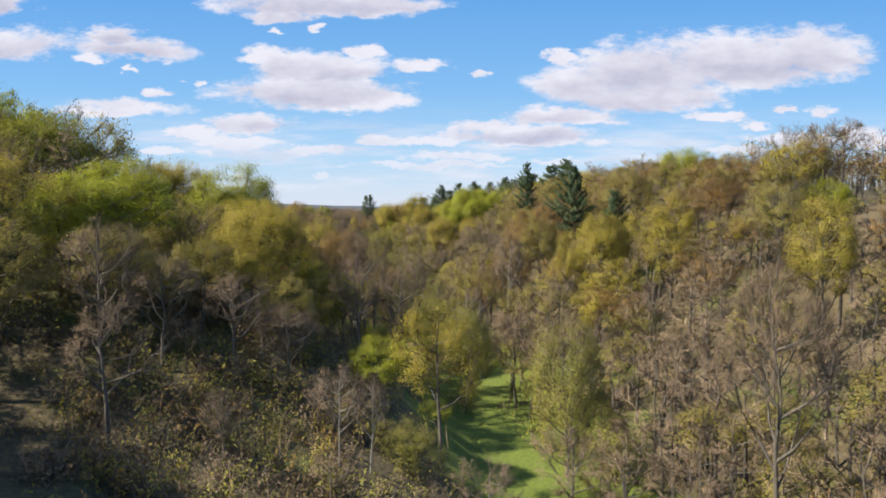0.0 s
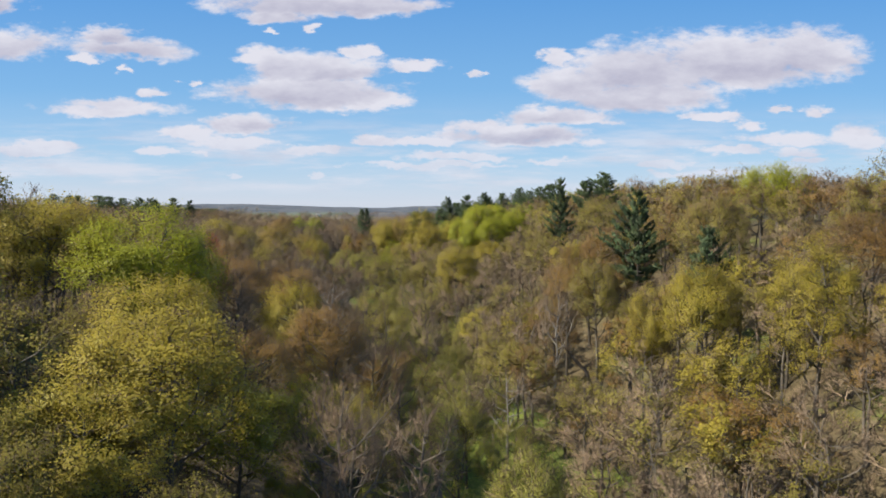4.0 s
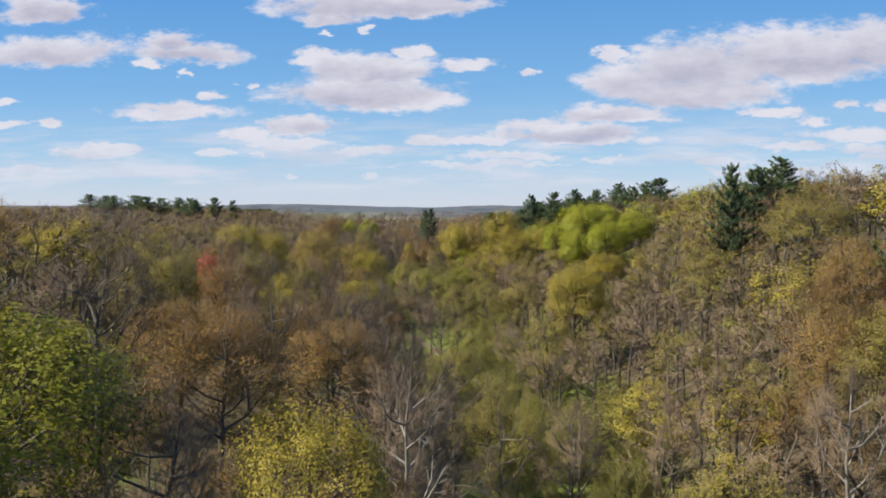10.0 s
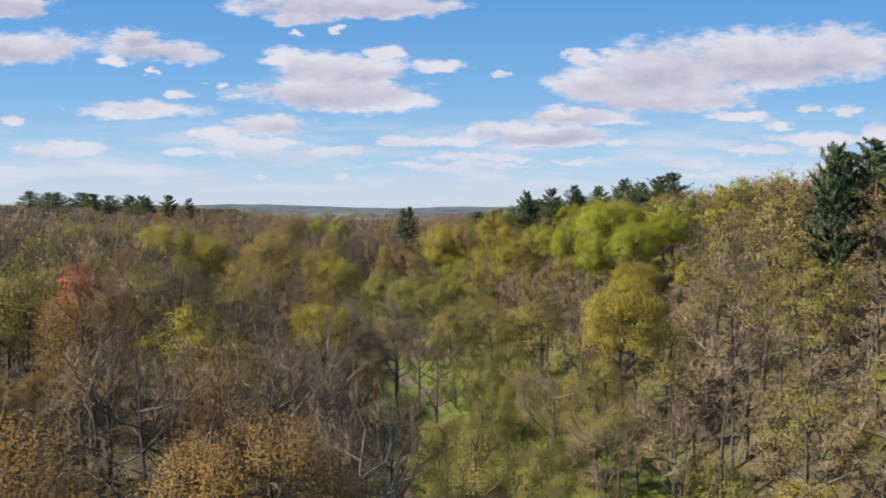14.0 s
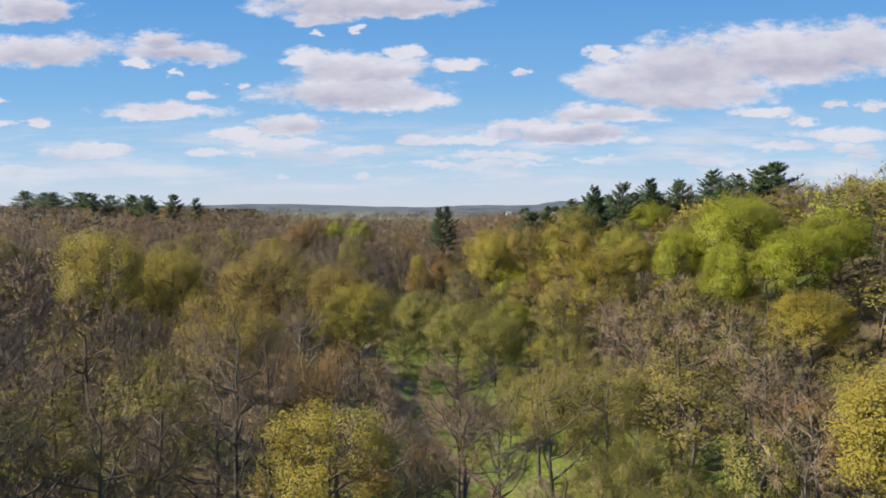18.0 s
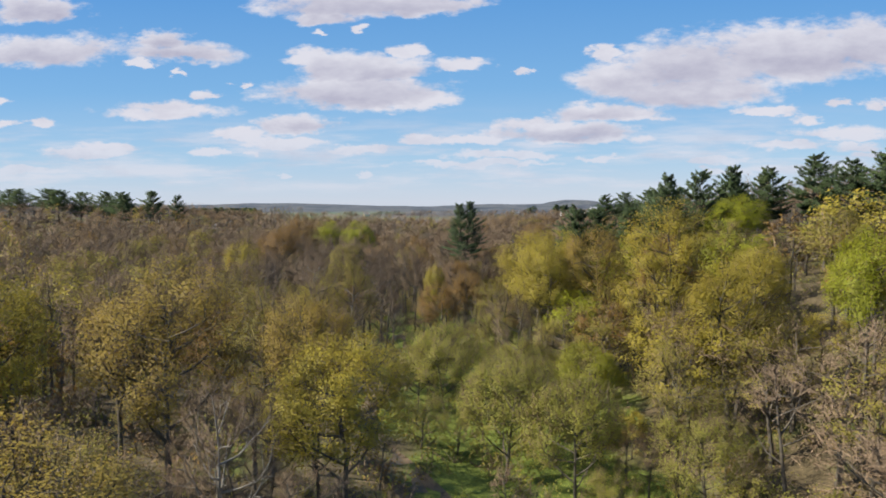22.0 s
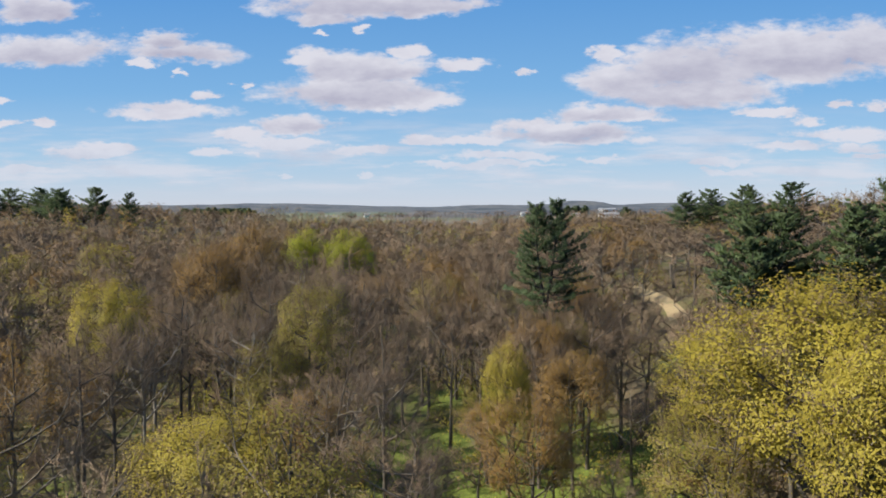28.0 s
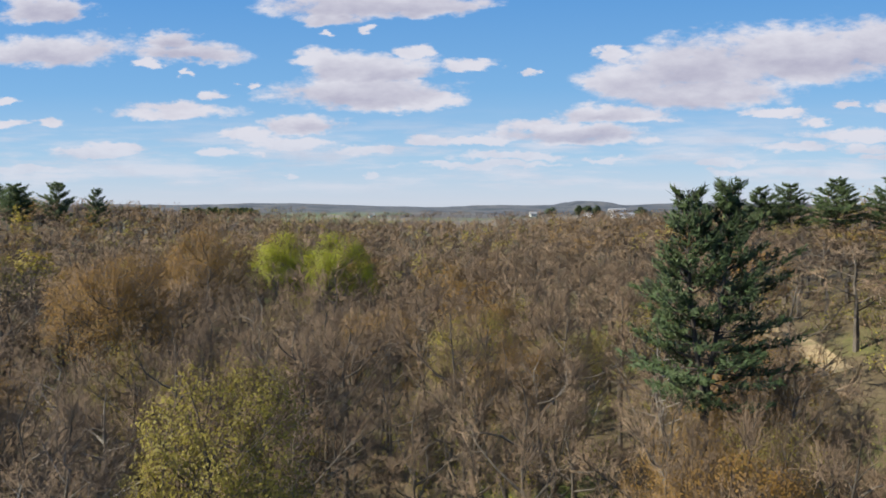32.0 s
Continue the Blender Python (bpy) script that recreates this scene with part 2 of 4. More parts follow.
BARK = bark("bark_grey", (0.032, 0.026, 0.02), (0.155, 0.133, 0.107))
PALE_BARK = bark("bark_pale", (0.12, 0.105, 0.088), (0.30, 0.275, 0.24))
DARK_BARK = bark("bark_dark", (0.012, 0.010, 0.009), (0.06, 0.05, 0.042))
TWIG = fine("bare_twigs", [(0.15, 0.098, 0.06), (0.245, 0.172, 0.11), (0.33, 0.245, 0.165)], 0.85, spread=0.2)
LEAF = {
    "bare": fine("brown_buds", [(0.13, 0.088, 0.056), (0.185, 0.13, 0.082), (0.23, 0.172, 0.11)], 0.8, 0.3),
    "bronze": fine("bronze_leaves", [(0.215, 0.12, 0.036), (0.315, 0.187, 0.05), (0.375, 0.26, 0.07)], 0.6, 0.52),
    "olive": fine("olive_leaves", [(0.21, 0.175, 0.035), (0.31, 0.265, 0.055), (0.39, 0.345, 0.085)], 0.55, 0.52),
    "gold": fine("yellow_leaves", [(0.27, 0.215, 0.03), (0.40, 0.33, 0.05), (0.50, 0.43, 0.085)], 0.55, 0.52),
    "amber": fine("golden_brown_leaves", [(0.235, 0.16, 0.035), (0.355, 0.26, 0.055), (0.44, 0.35, 0.085)], 0.6, 0.5),
    "lime": fine("lime_leaves", [(0.21, 0.225, 0.018), (0.34, 0.36, 0.03), (0.44, 0.45, 0.06)], 0.5, 0.52),
    "green": fine("green_leaves", [(0.155, 0.16, 0.018), (0.255, 0.253, 0.028), (0.355, 0.348, 0.045)], 0.5, 0.52),
    "red": fine("red_leaves", [(0.30, 0.065, 0.04), (0.42, 0.11, 0.06), (0.46, 0.17, 0.09)], 0.6, 0.3),
    "willow": fine("pale_green_leaves", [(0.23, 0.215, 0.04), (0.33, 0.315, 0.06), (0.41, 0.39, 0.095)], 0.55, 0.52),
}
LEAF["poplar"] = LEAF["gold"]
NEEDLE = fine("pine_needles", [(0.034, 0.058, 0.026), (0.075, 0.112, 0.045), (0.15, 0.18, 0.07)], 0.6, 0.25)


# ---- ground ----
def valley_axis(y):
    return 31.0 - 0.19 * min(y, 560.0)


def step(lo, hi, v):
    s = min(1.0, max(0.0, (v - lo) / (hi - lo)))
    return s * s * (3 - 2 * s)


def stream_at(y):
    return valley_axis(y) - 11 + 5 * math.sin(y / 21.0) + 3 * math.sin(y / 9.0 + 1)


def ground_at(x, y):
    floor = -20 + 17 * step(-60, 470, y)
    d = x - valley_axis(y)
    if d > 0:
        fade = 1 - 0.6 * step(330, 450, y) - 0.15 * step(450, 620, y)
        rise = (36 - 6 * step(215, 290, y)) * step(20 - 10 * step(200, 260, y), 95, d) * fade + 6 * step(8, 55, d) * step(360, 450, y)
    else:
        fade = 1 - 0.35 * step(140, 175, y) - 0.27 * step(230, 310, y) - 0.30 * step(310, 420, y)
        rise = 40 * (1 - math.exp(-max(0, -d - 6) / 45)) * fade * (1 - 0.42 * step(105, 60, y) * step(100, 60, -d))
    rise *= 1 - 0.75 * step(600, 900, y)
    hill = 21 * math.exp(-((x + 340) / 120) ** 2 - ((y - 730) / 130) ** 2)
    lumps = 0.9 * noise.noise(Vector((x / 17, y / 17, 3))) + 2.2 * noise.noise(Vector((x / 60, y / 60, 9)))
    far = math.hypot(x, y)
    swell = 0.0
    if far > 900:
        w = step(900, 2600, far)
        swell = w * (12 * noise.noise(Vector((x / 900, y / 500, 5))) - 4)
        ridge = step(3300, 4300, far)
        swell += ridge * (20 + 22 * noise.noise(Vector((x / 800, 2, 7))) + 9 * noise.noise(Vector((x / 260, 4, 1))))
        swell += 13 * step(130, 60, abs(x - 420)) * step(3600, 3800, y)
    near_stream = math.exp(-((x - stream_at(y)) / 2.6) ** 2) if -40 < y < 480 else 0.0
    return floor + rise + hill + lumps * (1 - 0.6 * math.exp(-(d / 14) ** 2)) + swell - 1.2 * near_stream


def spread(lo, near_lo, near_hi, hi, near_step, grow):
    """Coordinates that are close together in the middle and wider apart outwards."""
    out = list(np.arange(near_lo, near_hi, near_step))
    v, s = near_hi, near_step
    while v < hi:
        out.append(v)
        s *= grow
        v += s
    out.append(hi)
    v, s = near_lo, near_step
    while v > lo:
        s *= grow
        v -= s
        out.insert(0, max(v, lo))
    return out


def link_mesh(name, verts, faces, mats=(), index=None, smooth=False, facing=None):
    me = bpy.data.meshes.new(name)
    faces = np.asarray(faces, dtype=np.int32)
    n, k = faces.shape
    me.vertices.add(len(verts))
    me.vertices.foreach_set("co", np.asarray(verts, dtype=np.float32).ravel())
    me.loops.add(n * k)
    me.loops.foreach_set("vertex_index", faces.ravel())
    me.polygons.add(n)
    me.polygons.foreach_set("loop_start", np.arange(0, n * k, k, dtype=np.int32))
    if index is not None:
        me.polygons.foreach_set("material_index", np.asarray(index, dtype=np.int32))
    me.polygons.foreach_set("use_smooth", np.full(n, smooth, dtype=bool))
    for m in mats:
        me.materials.append(m)
    if facing is not None:
        me.attributes.new("facing", "FLOAT_VECTOR", "POINT").data.foreach_set("vector", np.asarray(facing, dtype=np.float32).ravel())
    me.update(calc_edges=True)
    return me


def ground_material():
    m, t, p = material("forest_floor")
    g = place_of(t)
    pos = g.outputs["Position"]
    sep = t.nodes.new("ShaderNodeSeparateXYZ")
    t.links.new(pos, sep.inputs[0])
    litter = noise_node(t, pos, 1.6, 8.0, 0.7).outputs["Fac"]
    broad = noise_node(t, pos, 0.07, 4.0, 0.6).outputs["Fac"]
    soil = ramp(t, litter, [(0.3, (0.032, 0.024, 0.012)), (0.5, (0.078, 0.058, 0.028)), (0.72, (0.135, 0.105, 0.052))])
    grass = ramp(t, noise_node(t, pos, 2.4, 6.0, 0.7).outputs["Fac"], [(0.3, (0.05, 0.068, 0.010)), (0.55, (0.105, 0.138, 0.014)), (0.75, (0.18, 0.21, 0.028))])
    off = math_node(t, "ABSOLUTE", math_node(t, "MULTIPLY_ADD", sep.outputs[1], 0.19, math_node(t, "SUBTRACT", sep.outputs[0], 33.0)))
    damp = math_node(t, "MULTIPLY", remap(t, off, 26.0, 4.0), remap(t, sep.outputs[1], 480.0, 430.0))
    green = math_node(t, "ADD", math_node(t, "MULTIPLY", damp, 0.40), broad)
    near = mix_colour(t, remap(t, green, 0.50, 0.76), soil, grass)
    # farmland far off: fields and woods in long strips
    cells = t.nodes.new("ShaderNodeTexVoronoi")
    stretch = t.nodes.new("ShaderNodeMapping")
    t.links.new(pos, stretch.inputs[0])
    stretch.inputs["Scale"].default_value = (0.0052, 0.0034, 0)
    t.links.new(stretch.outputs[0], cells.inputs["Vector"])
    cells.inputs["Scale"].default_value = 1.0
    pick = t.nodes.new("ShaderNodeSeparateColor")
    t.links.new(cells.outputs["Color"], pick.inputs[0])
    fields = ramp(t, pick.outputs[0], [(0.0, (0.06, 0.05, 0.045)), (0.34, (0.10, 0.082, 0.066)), (0.5, (0.075, 0.12, 0.04)), (0.66, (0.08, 0.07, 0.058)), (0.8, (0.24, 0.21, 0.155)), (0.93, (0.095, 0.15, 0.05))])
    fields = mix_colour(t, remap(t, noise_node(t, pos, 0.02, 4.0, 0.6).outputs["Fac"], 0.42, 0.7), fields, (0.085, 0.07, 0.06, 1))
    far = remap(t, sep.outputs[1], 980.0, 1150.0)
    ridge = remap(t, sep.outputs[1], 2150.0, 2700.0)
    # ridge woods tinted blue-grey: the haze of distance put into the colour
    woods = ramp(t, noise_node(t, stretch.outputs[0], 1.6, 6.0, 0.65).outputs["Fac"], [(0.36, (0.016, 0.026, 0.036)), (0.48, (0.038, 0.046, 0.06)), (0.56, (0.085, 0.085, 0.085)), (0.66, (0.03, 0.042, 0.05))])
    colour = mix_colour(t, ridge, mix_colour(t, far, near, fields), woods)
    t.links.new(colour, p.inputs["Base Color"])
    p.inputs["Roughness"].default_value = 0.95
    b = t.nodes.new("ShaderNodeBump")
    b.inputs["Strength"].default_value, b.inputs["Distance"].default_value = 0.7, 0.12
    t.links.new(litter, b.inputs["Height"])
    t.links.new(b.outputs[0], p.inputs["Normal"])
    return m


def build_ground():
    xs = spread(-4900, -140, 110, 4900, 3.2, 1.13)
    ys = spread(-1500, -30, 500, 4900, 3.2, 1.10)
    verts = [(x, y, ground_at(x, y)) for y in ys for x in xs]
    w = len(xs)
    a = np.arange(len(xs) - 1)[None, :] + w * np.arange(len(ys) - 1)[:, None]
    a = a.ravel()
    faces = np.stack([a, a + 1, a + w + 1, a + w], 1)
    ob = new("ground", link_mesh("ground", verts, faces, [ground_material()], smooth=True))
    tagged(ob, "leaf-littered forest floor with bright grass along a valley", "ground", kind="structure")


build_ground()


def strip(name, centre, half, ys, lift, mat, label, category):
    """A ribbon laid on the ground along y."""
    verts, faces = [], []
    for k, y in enumerate(ys):
        c, h = centre(y), half(y)
        for s in (-1, -0.5, 0, 0.5, 1):
            x = c + s * h
            verts.append((x, y, lift(x, y)))
        if k:
            for j in range(4):
                b = 5 * (k - 1) + j
                faces.append((b, b + 1, b + 6, b + 5))
    ob = new(name, link_mesh(name, verts, faces, [mat], smooth=True))
    return tagged(ob, label, category, kind="structure")


def water_material():
    m, t, p = material("stream_water")
    p.inputs["Base Color"].default_value = (0.075, 0.058, 0.036, 1)
    p.inputs["Roughness"].default_value = 0.35
    p.inputs["Specular IOR Level"].default_value = 0.2
    b = t.nodes.new("ShaderNodeBump")
    b.inputs["Strength"].default_value, b.inputs["Distance"].default_value = 0.25, 0.03
    t.links.new(noise_node(t, place_of(t).outputs["Position"], 3.0, 3.0).outputs["Fac"], b.inputs["Height"])
    t.links.new(b.outputs[0], p.inputs["Normal"])
    return m


def mud_material():
    m, t, p = material("stream_mud")
    f = noise_node(t, place_of(t).outputs["Position"], 1.3, 7.0, 0.65).outputs["Fac"]
    t.links.new(ramp(t, f, [(0.3, (0.05, 0.034, 0.02)), (0.5, (0.11, 0.075, 0.045)), (0.7, (0.075, 0.075, 0.025))]), p.inputs["Base Color"])
    p.inputs["Roughness"].default_value = 0.85
    return m


def sand_material():
    m, t, p = material("sandy_trail")
    f = noise_node(t, place_of(t).outputs["Position"], 0.8, 7.0, 0.65).outputs["Fac"]
    t.links.new(ramp(t, f, [(0.32, (0.17, 0.125, 0.065)), (0.5, (0.27, 0.205, 0.115)), (0.66, (0.15, 0.135, 0.055))]), p.inputs["Base Color"])
    p.inputs["Roughness"].default_value = 0.95
    return m


strip("stream_bank", stream_at, lambda y: 3.0 + 0.6 * math.sin(y / 5.3), np.arange(150, 440, 2.0),
      lambda x, y: ground_at(x, y) + 0.09, mud_material(), "bare brown mud bank along a woodland stream", "stream bank")
strip("stream", stream_at, lambda y: 1.5 + 0.5 * math.sin(y / 7), np.arange(150, 440, 2.0),
      lambda x, y: ground_at(stream_at(y), y) + 0.22, water_material(), "narrow brown woodland stream with still water", "stream")


def trail_at(y):
    return -18 - 3.0 * ((y - 490) / 32) ** 2 + 0.5 * math.sin(y / 7)


strip("sandy_trail", trail_at, lambda y: 1.5 + 0.3 * math.sin(y / 5), np.arange(484, 524, 1.5),
      lambda x, y: ground_at(x, y) + 0.14, sand_material(), "pale sandy trail between bare trees and pines", "trail")


# ---- trees: shapes as arrays of triangles ----
def unit(v):
    return v / np.maximum(np.linalg.norm(v, axis=-1, keepdims=True), 1e-9)


class Soup:
    def __init__(self):
        self.v, self.f, self.m, self.n, self.facing, self.limbs = [], [], [], 0, [], []

    def put(self, v, f, mat, facing=None):
        v, f = np.asarray(v, dtype=np.float32).reshape(-1, 3), np.asarray(f, dtype=np.int32).reshape(-1, 3)
        self.v.append(v)
        self.f.append(f + self.n)
        self.m.append(np.full(len(f), mat, dtype=np.int32))
        self.n += len(v)
        self.facing.append(np.tile((0.0, 0.0, 1.0), (len(v), 1)) if facing is None else np.repeat(facing, 3, axis=0))

    def tube(self, pts, radii, sides, mat):
        pts = np.asarray(pts, dtype=float)
        ang = np.linspace(0, 2 * math.pi, sides, endpoint=False)
        rings = []
        for k, (p, r) in enumerate(zip(pts, radii)):
            d = unit(pts[min(k + 1, len(pts) - 1)] - pts[max(k - 1, 0)])
            a = unit(np.cross(d, (0.31, 0.87, 0.11) if abs(d[2]) > 0.8 else (0, 0, 1)))
            b = np.cross(d, a)
            rings.append(p + r * (np.cos(ang)[:, None] * a + np.sin(ang)[:, None] * b))
        f = []
        for k in range(len(pts) - 1):
            for j in range(sides):
                p, q = k * sides + j, k * sides + (j + 1) % sides
                f += [(p, q, q + sides), (p, q + sides, p + sides)]
        self.put(np.concatenate(rings), f, mat)

    def slivers(self, rng, base, way, length, width, mat, facing=None):
        turn = rng.normal(size=way.shape) if facing is None else facing + 0.4 * rng.normal(size=way.shape)
        side = unit(np.cross(way, turn)) * (width / 2)
        v = np.stack([base - side, base + side, base + way * np.asarray(length).reshape(-1, 1)], 1)
        self.put(v, np.arange(3 * len(base)).reshape(-1, 3), mat, facing)

    def blades(self, rng, centre, size, mat, along=None, slim=0.5, facing=None):
        n = len(centre)
        a = unit(rng.normal(size=(n, 3)) if along is None else along + 0.35 * rng.normal(size=(n, 3)))
        if facing is not None and along is None:
            a = unit(np.cross(a, facing + 0.35 * rng.normal(size=(n, 3))))
        b = unit(np.cross(a, rng.normal(size=(n, 3)) if facing is None else facing + 0.35 * rng.normal(size=(n, 3))))
        s = np.asarray(size).reshape(-1, 1)
        v = np.stack([centre - a * s * 0.5 - b * s * slim * 0.5, centre - a * s * 0.5 + b * s * slim * 0.5, centre + a * s * 0.5], 1)
        self.put(v, np.arange(3 * n).reshape(-1, 3), mat, facing)

    def arrays(self):
        return np.concatenate(self.v), np.concatenate(self.f), np.concatenate(self.m), np.concatenate(self.facing)


def along(lines, owner, share):
    """Points at a share of the way along polylines, and the way that each line runs there."""
    n = lines.shape[1] - 1
    f = np.clip(share, 0, 0.999) * n
    k = f.astype(int)
    a, b = lines[owner, k], lines[owner, k + 1]
    return a + (b - a) * (f - k)[:, None], unit(b - a)


def broadleaf(seed, height=20.0, radius=4.6, first=0.36, limbs=9, forks=6, sprays=6, twigs=8, twig_size=(0.9, 0.022), leaves=8, leaf_size=0.17, sides=6, tall=0.34, fluff=0.3, rise=0.4, thin=False, spray_width=0.034, cover=0, scatter=0.5, split=False):
    """Trunk with limbs and branches, and crown (0: twig, 1: leaf), of one tree whose foot is at the origin."""
    rng = np.random.default_rng(seed)
    wood, crown = Soup(), Soup()
    centre = np.array([0, 0, height * (1 - tall)])
    lobes = unit(rng.normal(size=(9, 3)) + (0, 0, 0.2))
    gain = rng.uniform(-0.3, 0.3, 9)

    def reach(d):
        low = np.where(d[:, 2:] < 0, 0.8, 1.0)
        return np.array([radius, radius, height * tall]) * np.hstack([np.ones_like(low), np.ones_like(low), low]) * (0.94 + (np.maximum(0, d @ lobes.T - 0.4) * gain).sum(-1, keepdims=True) * 1.4)

    def inside(p, room=1.0):
        d = unit((p - centre) / (radius, radius, height * tall))
        far = np.linalg.norm((p - centre) / reach(d), axis=1, keepdims=True)
        return np.where(far > room, centre + (p - centre) * room / np.maximum(far, 1e-6), p)

    top = centre + (*rng.normal(0, 0.12 * radius, 2), height * tall * 0.6)
    k = np.linspace(0, 1, 7)[:, None]
    trunk = k * top + np.concatenate([rng.normal(0, 0.013 * height, (7, 2)) * k, np.zeros((7, 1))], 1)
    r0 = height * 0.0132
    wood.tube(np.vstack([trunk[0] - (0, 0, 0.8), trunk]), [r0 * 1.4] + [r0 * (1.1 - 0.9 * s) for s in k[:, 0]], sides, 0)
    lines, thick = [trunk[3:]], [r0 * 0.45]
    for j in range(limbs):
        s = first + (0.9 - first) * (j + rng.uniform(0, 0.7)) / limbs
        start = np.array([np.interp(s, k[:, 0], trunk[:, c]) for c in range(3)])
        az = j * 2.4 + rng.uniform(-0.5, 0.5)
        up = -0.35 + 1.25 * j / limbs + rng.uniform(-0.25, 0.3)
        d = unit(np.array([math.cos(az), math.sin(az), up]))
        end = centre + d * reach(d[None])[0] * rng.uniform(0.7, 0.86)
        end[2] = max(end[2], start[2] + 0.1 * height * rng.uniform(0.2, 1.0))
        chord = end - start
        sag = np.array([chord[0], chord[1], -abs(chord[2])]) * 0.10 + rng.normal(0, 0.22, 3)
        pts = np.array([start, start + chord * 0.33 + sag * 0.8, start + chord * 0.68 + sag * 0.9 + rng.normal(0, 0.18, 3), end])
        rl = r0 * (0.70 - 0.4 * s)
        holder = wood
        if split:
            holder = Soup()
            wood.limbs.append(holder)
        holder.tube(pts, [rl, rl * 0.74, rl * 0.5, rl * 0.22], max(3, sides - 2), 0)
        lines.append(pts)
        thick.append(rl * 0.4)
    lines, thick = np.array(lines), np.array(thick)
    # branches off the limbs
    own = np.repeat(np.arange(len(lines)), forks)
    share = np.tile((np.arange(forks) + 0.9) / forks, len(lines)) * 0.68 + 0.33 + rng.uniform(-0.05, 0.05, len(own))
    base, way = along(lines, own, share)
    way = unit(way * 0.7 + unit(base - centre) * 0.35 + (0, 0, rise) + rng.normal(0, 0.55, base.shape))
    end = inside(base + way * (radius * rng.uniform(0.26, 0.52, (len(own), 1))))
    mid = (base + end) / 2 + rng.normal(0, 0.12, base.shape) - (0, 0, 0.1)
    boughs = np.stack([base, mid, end], 1)
    if thin:
        crown.slivers(rng, base, unit(end - base), np.linalg.norm(end - base, axis=1), spray_width * 2, 0, unit((base - centre) * 0.3 + (0, 0, 1.0)))
    else:
        for o, line in zip(own, boughs):
            (wood.limbs[o - 1] if split and o else wood).tube(line, [min(thick[o], 0.06), min(thick[o], 0.06) * 0.7, 0.012], 3, 0)
    # sprays off the branches
    heart = boughs.mean(1) * 0.35 + end * 0.65
    who = np.repeat(np.arange(len(boughs)), sprays)
    base, way = along(boughs, who, np.tile((np.arange(sprays) + 0.8) / sprays, len(boughs)) * 0.8 + 0.2)
    way = unit(way * 0.6 + unit(base - centre) * 0.25 + (0, 0, rise) + rng.normal(0, 0.6, base.shape))
    size = rng.uniform(0.8, 1.6, len(who)) * radius / 4.8
    tip = inside(base + way * size[:, None], 1.08)
    way, size = unit(tip - base), np.linalg.norm(tip - base, axis=1)
    if cover:
        # outer sprays that close the dome
        i = np.arange(cover) + 0.5
        z = 1 - 1.35 * i / cover
        ring = np.sqrt(1 - z * z)
        d = unit(np.stack([ring * np.cos(2.4 * i), ring * np.sin(2.4 * i), z], 1) + rng.normal(0, 0.12, (cover, 3)))
        more = centre + d * reach(d) * rng.uniform(0.7, 0.92, (cover, 1))
        near = np.argmin(np.linalg.norm(heart[None] - more[:, None], axis=2), axis=1)
        way = np.vstack([way, unit(d + (0, 0, rise * 0.6) + rng.normal(0, 0.4, d.shape))])
        base, who = np.vstack([base, more]), np.concatenate([who, near])
        size = np.concatenate([size, rng.uniform(0.6, 1.1, cover) * radius / 4.8])
        tip = base + way * size[:, None]
    out = unit((tip - centre) / (radius, radius, height * tall))

    def face(p, w):
        return unit(out[w] * 0.6 + (p - heart[who[w]]) * 0.45 + (0, 0, 0.5) + rng.normal(0, 0.14, p.shape))

    crown.slivers(rng, base, way, size, spray_width, 0, unit(out * 0.6 + (0, 0, 0.6) + rng.normal(0, 0.25, out.shape)))
    if twigs:
        w = np.repeat(np.arange(len(who)), twigs)
        foot = base[w] + way[w] * (size[w] * rng.uniform(0.15, 1.0, len(w)))[:, None]
        dirs = unit(way[w] * 0.9 + out[w] * 0.3 + (0, 0, rise * 0.8) + rng.normal(0, scatter, foot.shape))
        crown.slivers(rng, foot, dirs, rng.uniform(0.5, 1.2, len(w)) * twig_size[0], twig_size[1], 0, face(foot + dirs * 0.4, w))
    if leaves:
        w = np.repeat(np.arange(len(who)), leaves)
        c = base[w] + way[w] * (size[w] * rng.uniform(0.25, 1.25, len(w)))[:, None] + rng.normal(0, fluff, (len(w), 3)) * (1, 1, 0.8)
        crown.blades(rng, c, rng.uniform(0.65, 1.35, len(w)) * leaf_size, 1, slim=0.75, facing=face(c, w))
    return wood, crown


